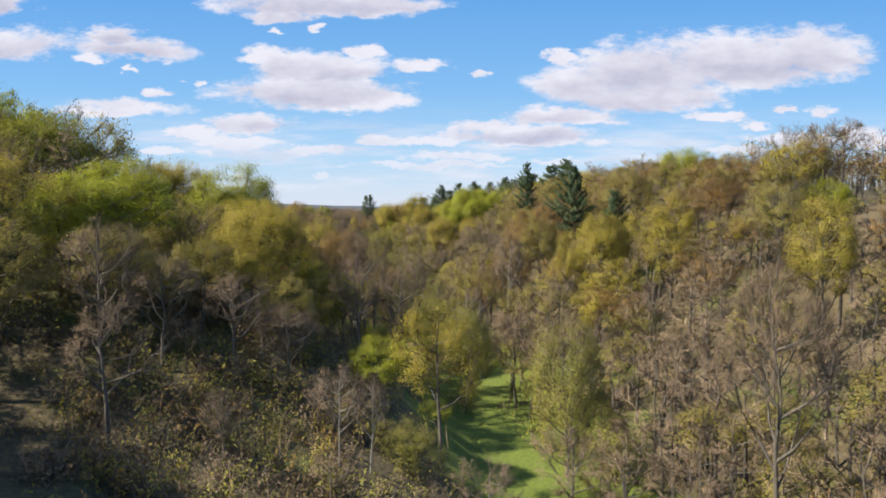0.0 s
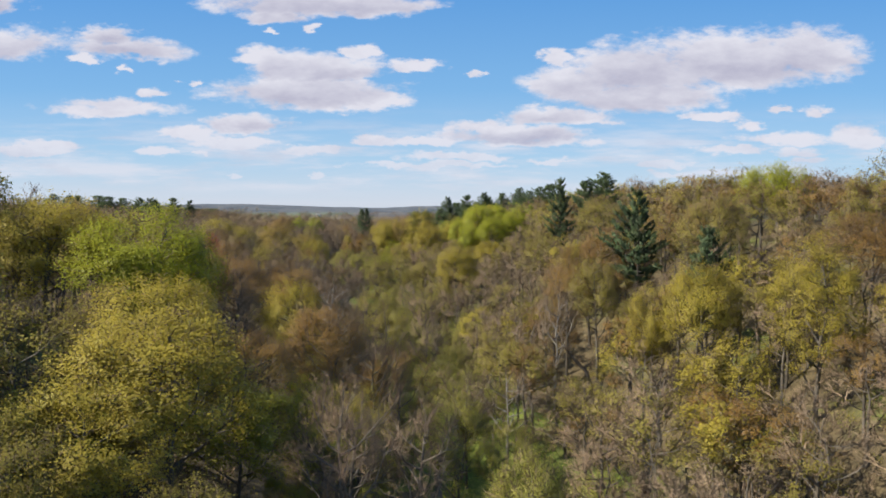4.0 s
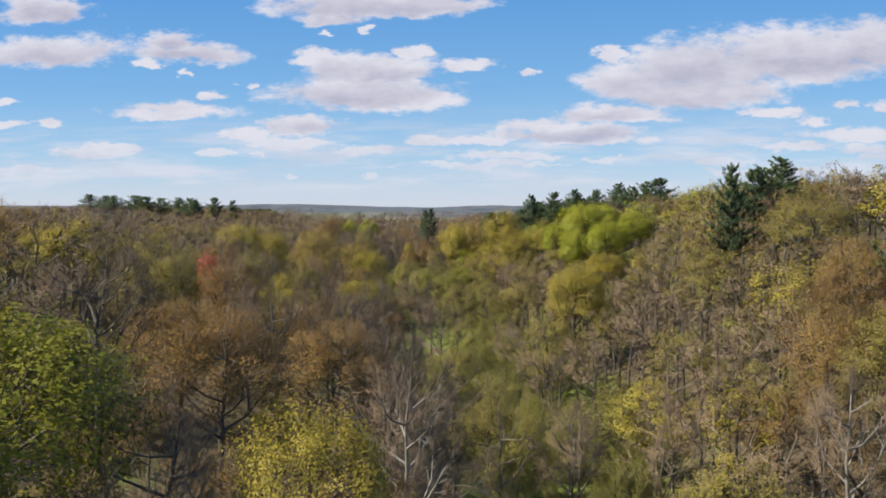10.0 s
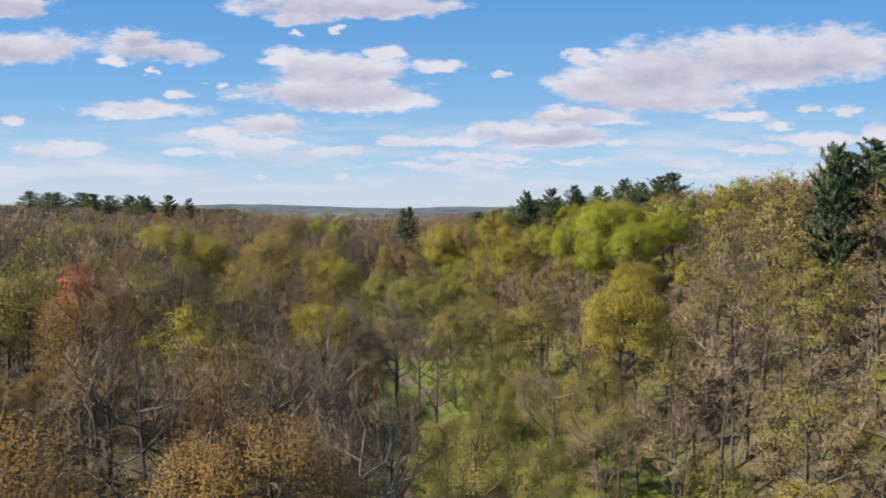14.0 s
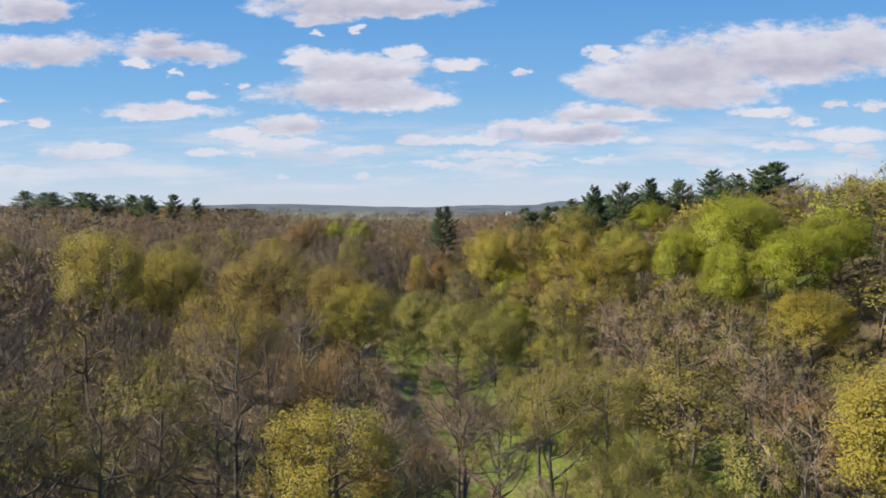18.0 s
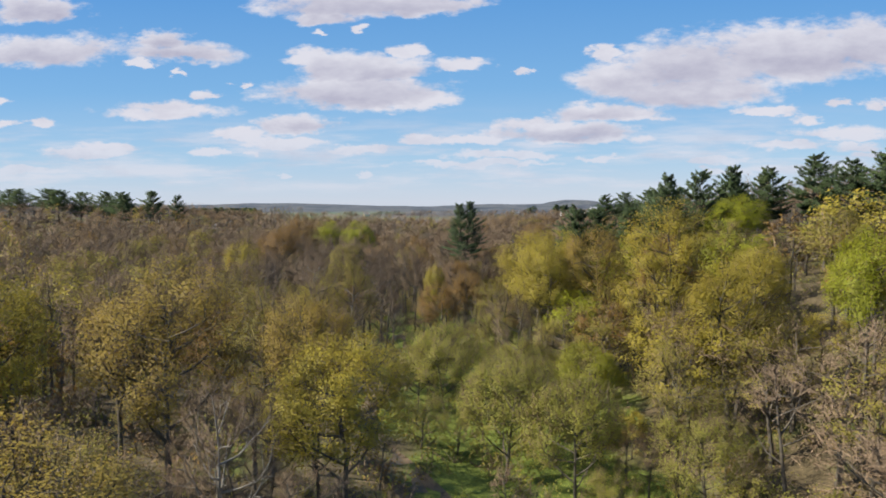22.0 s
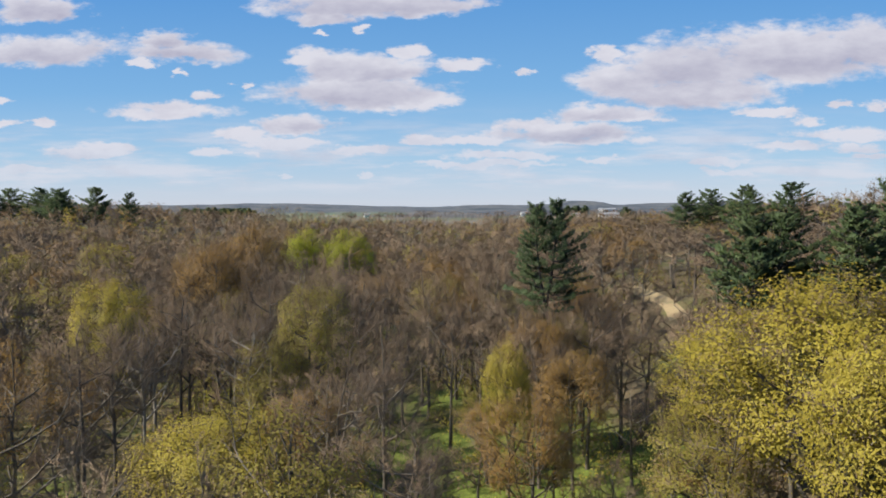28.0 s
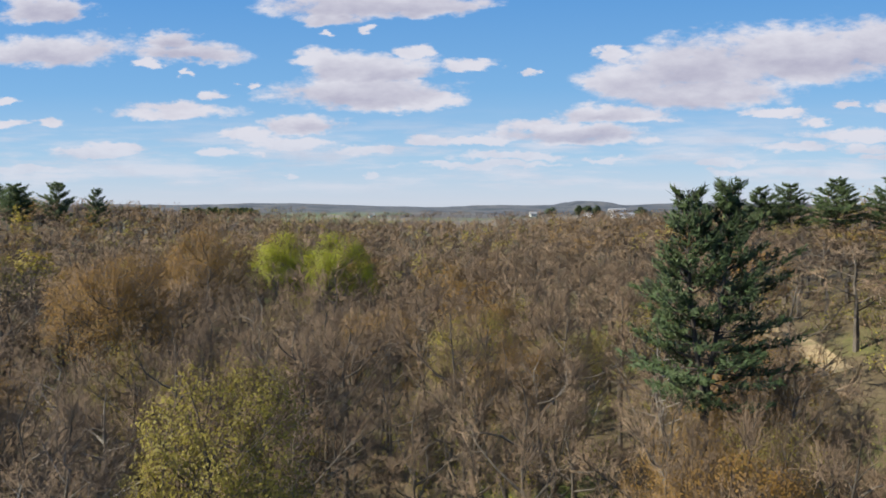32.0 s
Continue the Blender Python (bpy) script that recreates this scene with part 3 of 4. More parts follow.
def white_pine(seed, height=20.0, radius=4.6, whorls=17, arms=6, shoots=8, needles=14, needle=0.62, slim=0.34, low=0.24, twin=False, sides=6, droop=0.0):
    """Trunk with boughs in tiers, and a crown of needle plumes on the side shoots of every bough."""
    rng = np.random.default_rng(seed)
    wood, crown = Soup(), Soup()
    r0 = height * 0.014
    tops = [(0.0, 0.0, 1.0)] if not twin else [(-1.2, 0.2, 0.975), (1.2, -0.3, 1.0)]
    heavy = rng.uniform(0, 6.28)
    for ox, oy, share in tops:
        line = np.array([(ox * step(0.5, 0.85, s), oy * step(0.5, 0.85, s), s * height * share) for s in np.linspace(0, 1, 8)])
        wood.tube(np.vstack([line[0] - (0, 0, 0.8), line]), [r0 * 1.2] + [r0 * (1.03 - s) for s in np.linspace(0, 1, 8)], sides, 0)
        for w in range(whorls):
            s = low + (0.99 - low) * (w + rng.uniform(-0.25, 0.25)) / whorls
            s = min(max(s, low), 0.985)
            at = np.array([np.interp(s, np.linspace(0, 1, 8), line[:, c]) for c in range(3)])
            q = (1 - s) / (1 - low)
            shape = min(1.0, 0.10 + 1.2 * q ** 0.9 if not twin else 0.08 + 1.15 * q ** 1.2) * (1 - 0.35 * step(0.75, 1.0, q))
            tier = rng.uniform(0.78, 1.15)
            for j in range(arms):
                az = 2 * math.pi * j / arms + w * 1.7 + rng.uniform(-0.45, 0.45)
                if twin and s > 0.55 and math.cos(az) * ox < -0.5 and s < 0.85:
                    continue
                if rng.random() < (0.22 if twin else 0.12):
                    continue
                long = radius * shape * tier * rng.uniform(0.5, 1.22) * (1 + 0.16 * math.cos(az - heavy))
                out = np.array([math.cos(az), math.sin(az), 0])
                side = np.array([-out[1], out[0], 0])
                lift = 0.95 * (1 - q) ** 1.3 - droop * q + rng.uniform(-0.08, 0.14)
                k = np.linspace(0, 1, 4)
                arm = at + np.outer(k, out) * long + np.outer(lift * k + 0.2 * k ** 2.5, (0, 0, 1)) * long
                wood.tube(arm, [0.07, 0.05, 0.035, 0.012], 3, 0)
                n = max(3, round(shoots * (0.3 + 0.9 * shape)))
                for i in range(n + 1):
                    p = 1.0 if i == n else 0.28 + 0.68 * (i + rng.uniform(0, 0.8)) / n
                    foot = np.array([np.interp(p, k, arm[:, c]) for c in range(3)])
                    turn = 0.0 if i == n else (1 if i % 2 else -1) * rng.uniform(0.55, 1.0)
                    way = unit(out * (1 - 0.35 * abs(turn)) + side * turn + (0, 0, 0.25 + 0.5 * lift + rng.uniform(-0.1, 0.2)))
                    reach = (0.2 + 0.36 * long * (1.1 - 0.75 * p)) * rng.uniform(0.7, 1.2)
                    m = max(4, round(needles * (0.5 + 0.4 * reach)))
                    g = rng.uniform(0, 1.0, m) ** 0.7
                    c = foot + np.outer(g * reach, way) + rng.normal(0, 0.09, (m, 3))
                    ways = unit(way + (0, 0, 0.3) + rng.normal(0, 0.42, (m, 3)))
                    size = rng.uniform(0.7, 1.25, m) * needle
                    face = unit(out * 0.5 + (0, 0, 0.7) + (c - foot - way * reach * 0.5) * 0.8 + rng.normal(0, 0.3, (m, 3)))
                    crown.blades(rng, c + ways * size[:, None] * 0.4, size, 0, along=ways, slim=slim, facing=face)
    return wood, crown


def part(name, soup, mats, parent, label="", smooth=False):
    v, f, m, facing = soup.arrays()
    ob = new(name, link_mesh(name, v, f, mats, m, smooth, facing if name == "crown" else None))
    ob.parent = parent
    if label:
        tagged(ob, label)
    return ob


def tree_thing(name, wood, crown, bark_mat, crown_mats, label, category, group):
    root = tagged(new(name), label, category, group)
    trunk = part("trunk", wood, [bark_mat], root, smooth=True)
    for limb in wood.limbs:
        part("limb", limb, [bark_mat], trunk, smooth=True)
    part("crown", crown, crown_mats, root)
    return root


# kind: name, label, height, radius, settings of the near shape
KINDS = {
    "bare": ("bare_tree", "leafless grey-brown hardwood tree with fine twigs", 18.5, 4.9, dict(limbs=10, forks=6, sprays=6, twigs=17, twig_size=(0.78, 0.018), leaves=4, leaf_size=0.09, rise=0.36, scatter=0.75)),
    "bronze": ("budding_tree", "hardwood tree with bronze-brown opening buds", 17.5, 4.8, dict(twigs=7, leaves=24, leaf_size=0.115, fluff=0.3)),
    "olive": ("young_leaf_tree", "hardwood tree with thin olive-green spring leaves", 18.5, 5.0, dict(twigs=6, leaves=24, leaf_size=0.13)),
    "gold": ("yellow_flowering_tree", "hardwood tree with yellow-green spring flowers and leaves", 19.0, 5.0, dict(twigs=3, leaves=36, leaf_size=0.145, fluff=0.36, cover=70)),
    "poplar": ("tall_yellow_tree", "tall full-crowned tree with dense yellow-green leaves", 22.0, 4.6, dict(limbs=12, twigs=3, leaves=34, leaf_size=0.145, fluff=0.36, cover=110, tall=0.44, first=0.16)),
    "lime": ("lime_green_tree", "hardwood tree in dense bright lime-green leaf", 19.0, 5.2, dict(twigs=2, leaves=38, leaf_size=0.15, fluff=0.38, cover=90)),
    "green": ("green_leaf_tree", "hardwood tree in fresh mid-green leaf", 18.5, 5.2, dict(twigs=2, leaves=36, leaf_size=0.15, fluff=0.38, cover=90)),
    "amber": ("golden_budding_tree", "hardwood tree with golden-brown young leaves", 18.5, 5.2, dict(twigs=5, leaves=30, leaf_size=0.125, fluff=0.34, cover=70)),
    "red": ("red_budding_tree", "small tree with red spring buds", 17.0, 3.6, dict(limbs=7, twigs=6, leaves=12, leaf_size=0.16)),
    "willow": ("pale_green_tree", "low broad tree with pale green leaves in the valley", 11.0, 4.2, dict(limbs=11, twigs=6, leaves=24, leaf_size=0.11, first=0.16, tall=0.40, rise=0.6)),
}
VARIANTS = {"bare": 4, "olive": 3, "bronze": 3, "gold": 3, "poplar": 2, "lime": 2, "green": 2, "amber": 2, "red": 1, "willow": 3}
near_shapes, star_shapes, mid_shapes, far_shapes, dot_shapes = {}, {}, {}, {}, {}
for n_kind, (kind, (name, label, h, r, how)) in enumerate(KINDS.items()):
    near_shapes[kind], star_shapes[kind], mid_shapes[kind], far_shapes[kind], dot_shapes[kind] = [], [], [], [], []
    tw, lv, lf = how["twigs"], how["leaves"], how["leaf_size"]
    bare = kind == "bare"
    star = dict(how, split=True, limbs=12, forks=6, sprays=6, leaves=3 if bare else lv, leaf_size=lf * 1.06, cover=0 if bare else 230)
    mid = dict(how, cover=0 if bare else 50, sides=4, limbs=7, forks=5, sprays=4, twigs=round(tw * 0.6), twig_size=(1.0, 0.036), leaves=4 if bare else round(lv * 0.55), leaf_size=lf * 1.8, thin=True, spray_width=0.07)
    low = dict(how, cover=0 if bare else 22, sides=3, limbs=4, forks=4, sprays=2, twigs=max(1, round(tw * 0.36)), twig_size=(1.1, 0.075), leaves=6 if bare else round(lv * 0.3), leaf_size=lf * 3.2, thin=True, spray_width=0.1, fluff=0.45)
    dot = dict(how, cover=0, sides=3, limbs=2, forks=3, sprays=2, twigs=max(1, round(tw * 0.15)), twig_size=(1.3, 0.115), leaves=7 if bare else round(lv * 0.25), leaf_size=lf * 4.8, thin=True, spray_width=0.14, fluff=0.55)
    for v in range(VARIANTS[kind]):
        near_shapes[kind].append(broadleaf(100 * n_kind + v, h, r, **how))
        star_shapes[kind].append(broadleaf(700 + 20 * n_kind + v, h, r, **star))
        mid_shapes[kind].append(broadleaf(100 * n_kind + 30 + v, h, r, **mid))
        for store, settings in ((far_shapes, low), (dot_shapes, dot)):
            store[kind].append(tuple(x.arrays() for x in broadleaf(100 * n_kind + 50 + v, h, r, **settings)))
pine_shapes = [white_pine(900 + v, 20, 4.6, whorls=14, low=0.42 - 0.04 * v) for v in range(4)]
far_pines = [tuple(s.arrays() for s in white_pine(950 + v, 20, 4.8, whorls=7, arms=5, shoots=1, needles=3, needle=2.0, slim=0.5, sides=4)) for v in range(2)]

thin_bare = dict(KINDS["bare"][4], sides=4, limbs=6, forks=4, sprays=4, twigs=8, twig_size=(1.05, 0.042), leaves=4, leaf_size=0.18, thin=True, spray_width=0.07)
middle_shapes = {"bare": [tuple(x.arrays() for x in broadleaf(80 + v, *KINDS["bare"][2:4], **thin_bare)) for v in range(4)]}
HEIGHT = {k: v[2] for k, v in KINDS.items()} | {"pine": 20.0}
RADIUS = {k: v[3] for k, v in KINDS.items()} | {"pine": 4.6}
masters = {}


def plant(kind, x, y, top=None, radius=None, rng=random, pale=False, dense=False, distant=False):
    """A tree of its own, its foot on the ground; top: the height of its tip."""
    foot = ground_at(x, y)
    tall = (top - foot) if top else HEIGHT[kind] * rng.uniform(0.8, 1.12)
    wide = (radius or RADIUS[kind] * rng.uniform(0.85, 1.15)) / RADIUS[kind]
    if not dense and kind != "pine":
        wide = min(wide, 1.3 * tall / HEIGHT[kind])
    tip = foot + tall
    upright = max(tall / HEIGHT[kind], 0.74 * wide) if kind != "pine" else tall / HEIGHT[kind]
    m = Matrix.LocRotScale((x, y, tip - 0.1 - upright * HEIGHT[kind]), Euler((0, 0, rng.uniform(0, 6.28))), (wide, wide, upright))
    shapes = pine_shapes if kind == "pine" else (star_shapes if dense else mid_shapes if distant else near_shapes)[kind]
    v = rng.randrange(len(shapes))
    key = (kind, v, pale, dense, distant)
    if key in masters:
        s = masters[key].scale
        return copy_thing(masters[key], m @ Matrix.Diagonal((1 / s[0], 1 / s[1], 1 / s[2], 1)))
    wood, crown = shapes[v]
    if kind == "pine":
        ob = tree_thing("white_pine", wood, crown, DARK_BARK, [NEEDLE], "tall dark green white pine with tiered branches", "pine tree", "white pines")
    else:
        name, label = KINDS[kind][:2]
        ob = tree_thing(name, wood, crown, PALE_BARK if pale else BARK, [TWIG, LEAF[kind]], ("pale-barked " if pale else "") + label, "tree", "woodland trees")
    ob.matrix_basis = m
    masters[key] = ob
    return ob


# ---- trees that stand out, then the wood between them ----
# kind, x, y, height of the tip, crown radius
RIGHT_BANK = [
    ("lime", 74, 232, 39, 9.0), ("poplar", 48, 158, 25, 6.0), ("gold", 36, 171, 20, 6.5), ("bare", 33, 72, 17.5, 6.5), ("gold", 58, 114, 22, 5.0), ("lime", 82, 160, 27, 6.0),
    ("olive", 63, 142, 26, 6.0), ("bronze", 22, 212, 20.5, 6.0), ("gold", 12, 320, 16, 6.0), ("gold", 31, 180, 14.5, 3.6), ("gold", 0, 273, 17, 6.5), ("bronze", 33, 229, 24, 6.5),
    ("lime", 9.5, 346, 29.5, 7.2), ("lime", 18, 360, 29, 6.5), ("lime", 14, 330, 24.5, 6.5), ("lime", 6, 334, 21.5, 5.0), ("lime", 22, 337, 26.5, 6.0), ("lime", 2.5, 352, 24, 5.0), ("poplar", -9.5, 361, 20.5, 5.8), ("poplar", -13.5, 377, 26.8, 6.8), ("amber", -22, 392, 23, 6.0), ("gold", -29.5, 391, 20.5, 5.0),
    ("gold", -29, 402, 21.6, 7.5), ("bronze", -10, 388, 22, 6.0), ("lime", 16, 437, 28, 7.0), ("olive", 27, 205, 18, 6.5), ("bare", 17, 196, 14.5, 5.5), ("gold", 0, 378, 20.5, 4.5),
    ("olive", 50, 205, 31, 7.0), ("bare", 92, 200, 43, 7.5), ("bare", 100, 190, 44, 7.0), ("bare", 104, 204, 45, 7.0), ("bronze", 62, 170, 28, 7.0), ("olive", 40, 262, 31, 7.5),
]
# the last six stand out of view, added to shade the near left bank
LEFT_BANK = [
    ("green", -62, 118, 35.5, 8.0), ("gold", -53, 146, 30, 8.0), ("lime", -37, 134, 28.5, 7.5), ("green", -42.5, 158, 24, 8.0), ("gold", -25, 107, 21.5, 7.0), ("bare", -54, 190, 26.5, 7.0),
    ("gold", -26.5, 162, 17.5, 4.5), ("bronze", -19.5, 147, 16.5, 5.8), ("bronze", -25, 131, 15.5, 5.5), ("bronze", -44, 194, 19, 7.5), ("bronze", -53, 206, 18.5, 6.5), ("bare", -24, 181, 18, 6.0),
    ("bronze", -35, 206, 16, 6.5), ("red", -60.5, 239, 22, 3.4), ("olive", -66, 237, 21, 6.0), ("gold", -42, 265, 13.8, 4.4), ("amber", -59, 297, 17, 6.2),
    ("gold", -81, 311, 23.2, 5.5), ("gold", -76, 320, 21, 4.5), ("gold", -52, 86, 27, 7.5), ("lime", -42, 97, 26.5, 7.0), ("lime", -47, 110, 28, 7.5), ("gold", -31, 121, 22, 6.0),
    ("gold", -51, 328, 15.5, 5.5), ("amber", -65, 326, 21.0, 7.0), ("amber", -57, 343, 17.5, 5.5), ("bare", -56, 314, 15.5, 4.0), ("olive", -36, 108, 22, 6.5), ("green", -33, 103, 16.5, 6.0), ("olive", -40, 88, 18.5, 6.5), ("green", -23, 117, 13.5, 5.5), ("lime", -47, 92, 25, 6.5), ("bare", -35, 76, 21, 5.0), ("green", -60, 78, 30, 8.0), ("green", -68, 96, 35, 8.0), ("olive", -44, 72, 20, 6.5), ("green", -52, 38, 30, 8.0), ("green", -44, 24, 28, 8.0), ("lime", -62, 56, 34, 8.0), ("green", -36, 8, 24, 7.0), ("green", -56, 14, 32, 8.0), ("green", -48, 52, 27, 7.5),
]
FAR_END = [
    ("bare", -76, 427, 16.5, 5.0), ("bronze", -95, 469, 20.5, 6.5), ("lime", -83, 521, 20.4, 6.0), ("lime", -93, 525, 20.2, 6.0), ("bronze", -98, 501, 22, 7.0), ("bronze", -73, 364, 14, 6.5), ("gold", -69, 399, 12.5, 5.0), ("olive", -70, 432, 18, 4.4), ("bare", -40.5, 433, 15.5, 4.5), ("bare", -48.5, 436, 16, 4.5), ("bare", -44.3, 436, 16, 4.2), ("bare", -40, 441, 16, 4.2), ("bare", -46, 428, 14.5, 4.5), ("bronze", -43, 424, 12.5, 4.0), ("bronze", -46.5, 438, 13.5, 3.6), ("bronze", -45.3, 433, 14.0, 4.2), ("olive", -41.8, 438.5, 13.5, 3.4), ("bronze", -39.5, 448, 16, 5.0), ("gold", -49.4, 418, 14.2, 2.4),
    ("olive", -73, 428, 12.5, 4.5), ("gold", -94.5, 435, 17, 4.5), ("bare", -36, 438, 15, 5.0), ("bronze", -48, 410, 11, 4.0),
]
VALLEY = [
    ("lime", -8, 98, 4.0, 4.5), ("willow", -3, 153, 3.0, 5.0), ("bare", -10.5, 75, 5.5, 2.8), ("bare", -7.5, 77, 4.0, 2.6), ("willow", 17, 101, 4.5, 5.0), ("willow", -4, 84, -4.0, 4.0), ("willow", 4, 128, 3.0, 4.5),
    ("willow", -30, 345, 8, 5.5), ("willow", -37, 352, 9, 5.5), ("willow", -45, 372, 9, 5.0), ("green", -26, 362, 9, 4.5),
    ("willow", -18, 340, 6, 4.5),
]
GREY_BARKED = {(-10.5, 75), (-7.5, 77), (-56, 314), (17, 196), (-24, 181), (-76, 427)}
PINES = [
    (-17.5, 450, 24.3, 5.2), (-12.5, 454, 24.5, 5.2), (-1, 429, 31.5, 4.8), (-5, 449, 25.5, 5.6), (9, 441, 33, 5.2), (18, 447, 34, 5.2), (4, 456, 29.0, 5.0), (49, 300, 38.5, 6.5), (42, 297, 36, 5.0), (30.5, 276, 35.5, 4.0),
    (37, 213, 31, 5.5), (42, 185, 24, 4.5), (45, 430, 37, 7.5), (36, 446, 36.5, 6.5), (51, 438, 38.5, 6.5), (28, 452, 34, 6.0), (21, 458, 32, 6.0), (41, 438, 35, 6.0),
    (30, 595, 31, 8.0), (12, 598, 29, 6.5), (42, 590, 32, 8.0), (22, 604, 30, 7.0),
]
LEFT_PINES = [
    (-282, 682, 34, 9.3), (-272, 688, 33, 8.8), (-248, 686, 32.5, 9.3), (-239, 674, 31, 8.3), (-293, 692, 35, 8.8), (-258, 690, 33, 8.8),
    (-310, 690, 35, 8.8), (-322, 700, 35, 8.3), (-226, 680, 33, 6.5), (-216, 690, 31, 5.0), (-338, 705, 36, 8.8),
]
rng = random.Random(7)
taken, stars = [], []


def settle(kind, x, y, top, radius, pale=False):
    ob = plant(kind, x, y, top, radius, rng, pale=pale, dense=True)
    taken.append((x, y, radius * 0.75 + 0.8))
    stars.append((x, y, radius, top))
    return ob


for kind, x, y, top, radius in RIGHT_BANK + LEFT_BANK + FAR_END + VALLEY:
    settle(kind, x, y, top, radius, pale=(x, y) in GREY_BARKED)
for x, y, top, radius in PINES + LEFT_PINES:
    settle("pine", x, y, top, radius)

# the big pine with two leaders that the path runs up to
foot = ground_at(-44.3, 443)
big_wood, big_crown = white_pine(77, 26.5 - foot, 5.1, whorls=19, arms=7, shoots=9, needles=20, needle=0.42, slim=0.26, low=0.55, twin=True, sides=8, droop=0.12)
big = tree_thing("white_pine", big_wood, big_crown, DARK_BARK, [NEEDLE], "large dark green white pine with two leaders above bare woods", "pine tree", "white pines")
big.matrix_basis = pose(-44.3, 443, foot, 0, 0, 20)
taken.append((-44.3, 443, 5.0))
stars.append((-44.3, 443, 5.0, 25.0))


def leaning_dead_tree(x, y):
    soup, twigs = Soup(), Soup()
    r = np.random.default_rng(5)
    z = ground_at(x, y)
    line = np.array([(1.2, 0, -0.6), (0.9, 0, 2.5), (0.2, 0.2, 5.0), (-2.4, 0.4, 7.6), (-4.6, 0.3, 10.4), (-6.4, 0.1, 13.6)])
    soup.tube(line, [0.44, 0.40, 0.36, 0.28, 0.18, 0.05], 8, 0)
    for k in range(9):
        s = r.uniform(0.4, 0.95)
        a = np.array([np.interp(s, np.linspace(0, 1, 6), line[:, c]) for c in range(3)])
        e = a + unit(r.normal(size=3) + (-0.5, 0, 0.8)) * r.uniform(1.5, 3.2)
        soup.tube([a, (a + e) / 2 + r.normal(0, 0.2, 3), e], [0.10, 0.07, 0.02], 4, 0)
        way = unit(e - a + r.normal(0, 0.8, (14, 3)))
        twigs.slivers(r, e + r.normal(0, 0.3, (14, 3)), way, r.uniform(0.6, 1.3, 14), 0.035, 0)
    root = tagged(new("leaning_dead_tree"), "dark leaning dead tree with a crooked trunk on the bank", "tree", "woodland trees")
    part("trunk", soup, [DARK_BARK], root, smooth=True)
    part("crown", twigs, [TWIG], root)
    root.matrix_basis = pose(x, y, z)
    taken.append((x - 1, y, 3.0))
    stars.append((x - 2, y, 5.0, z + 11))


leaning_dead_tree(23.5, 199)


def path_x(y):
    return -0.143 * y


def path_z(y):
    return float(np.interp(y, [0, 27, 60, 120, 200, 300, 400], [21, 26.6, 28.4, 28.5, 27.5, 26, 25]))


def kind_at(x, y, r):
    """What grows where: leafy banks at the start, brown bare woods further on."""
    d = x - valley_axis(y)
    if -16 < d < -2 and 265 < y < 345:
        table = (("bare", 0.65), ("olive", 0.20), ("willow", 0.15))
    elif abs(d) < 11 and y < 395:
        table = (("willow", 0.75), ("olive", 0.12), ("bare", 0.13))
    elif x < -40 and y < 90:
        # dense leaf, mostly out of view, chosen to shade the near left bank
        table = (("olive", 0.40), ("green", 0.35), ("lime", 0.25))
    elif d < 0 and y < 82:
        table = (("bare", 0.25), ("olive", 0.35), ("green", 0.40))
    elif d > 0 and y < 135:
        table = (("bare", 0.78), ("bronze", 0.08), ("olive", 0.14))
    elif d < 0 and y < 150:
        table = (("olive", 0.32), ("lime", 0.16), ("green", 0.12), ("bare", 0.24), ("gold", 0.16))
    elif d < 0 and y < 255:
        table = (("bare", 0.55), ("bronze", 0.24), ("olive", 0.16), ("gold", 0.05))
    elif d < 0 and y < 400:
        table = (("bare", 0.74), ("bronze", 0.05), ("olive", 0.18), ("gold", 0.03))
    elif 0 < d < 40 and 225 < y < 345:
        table = (("bare", 0.30), ("willow", 0.40), ("olive", 0.26), ("gold", 0.04)) if d < 20 else (("bare", 0.70), ("willow", 0.08), ("olive", 0.16), ("bronze", 0.06))
    elif d > 0 and y < 330:
        table = (("bare", 0.43), ("bronze", 0.19), ("olive", 0.30), ("gold", 0.08))
    elif d > 0 and y < 440:
        table = (("bare", 0.34), ("olive", 0.33), ("gold", 0.18), ("lime", 0.06), ("bronze", 0.09))
    else:
        table = (("bare", 0.86), ("bronze", 0.07), ("olive", 0.06), ("gold", 0.01))
    v = r.random()
    for k, p in table:
        v -= p
        if v < 0:
            return k
    return table[0][0]


far_soup = {"v": [], "f": [], "m": [], "facing": [], "n": 0}
FAR_MATS = [BARK, TWIG] + list(LEAF.values()) + [DARK_BARK, NEEDLE]
LEAF_SLOT = {k: 2 + i for i, k in enumerate(LEAF)}


def add_far(shape, slots, m3, at):
    for (v, f, m, facing), slot in zip(shape, slots):
        far_soup["v"].append(v @ m3.T + at)
        far_soup["f"].append(f + far_soup["n"])
        far_soup["m"].append(np.asarray(slot, dtype=np.int32)[m])
        far_soup["facing"].append(facing @ m3.T)
        far_soup["n"] += len(v)


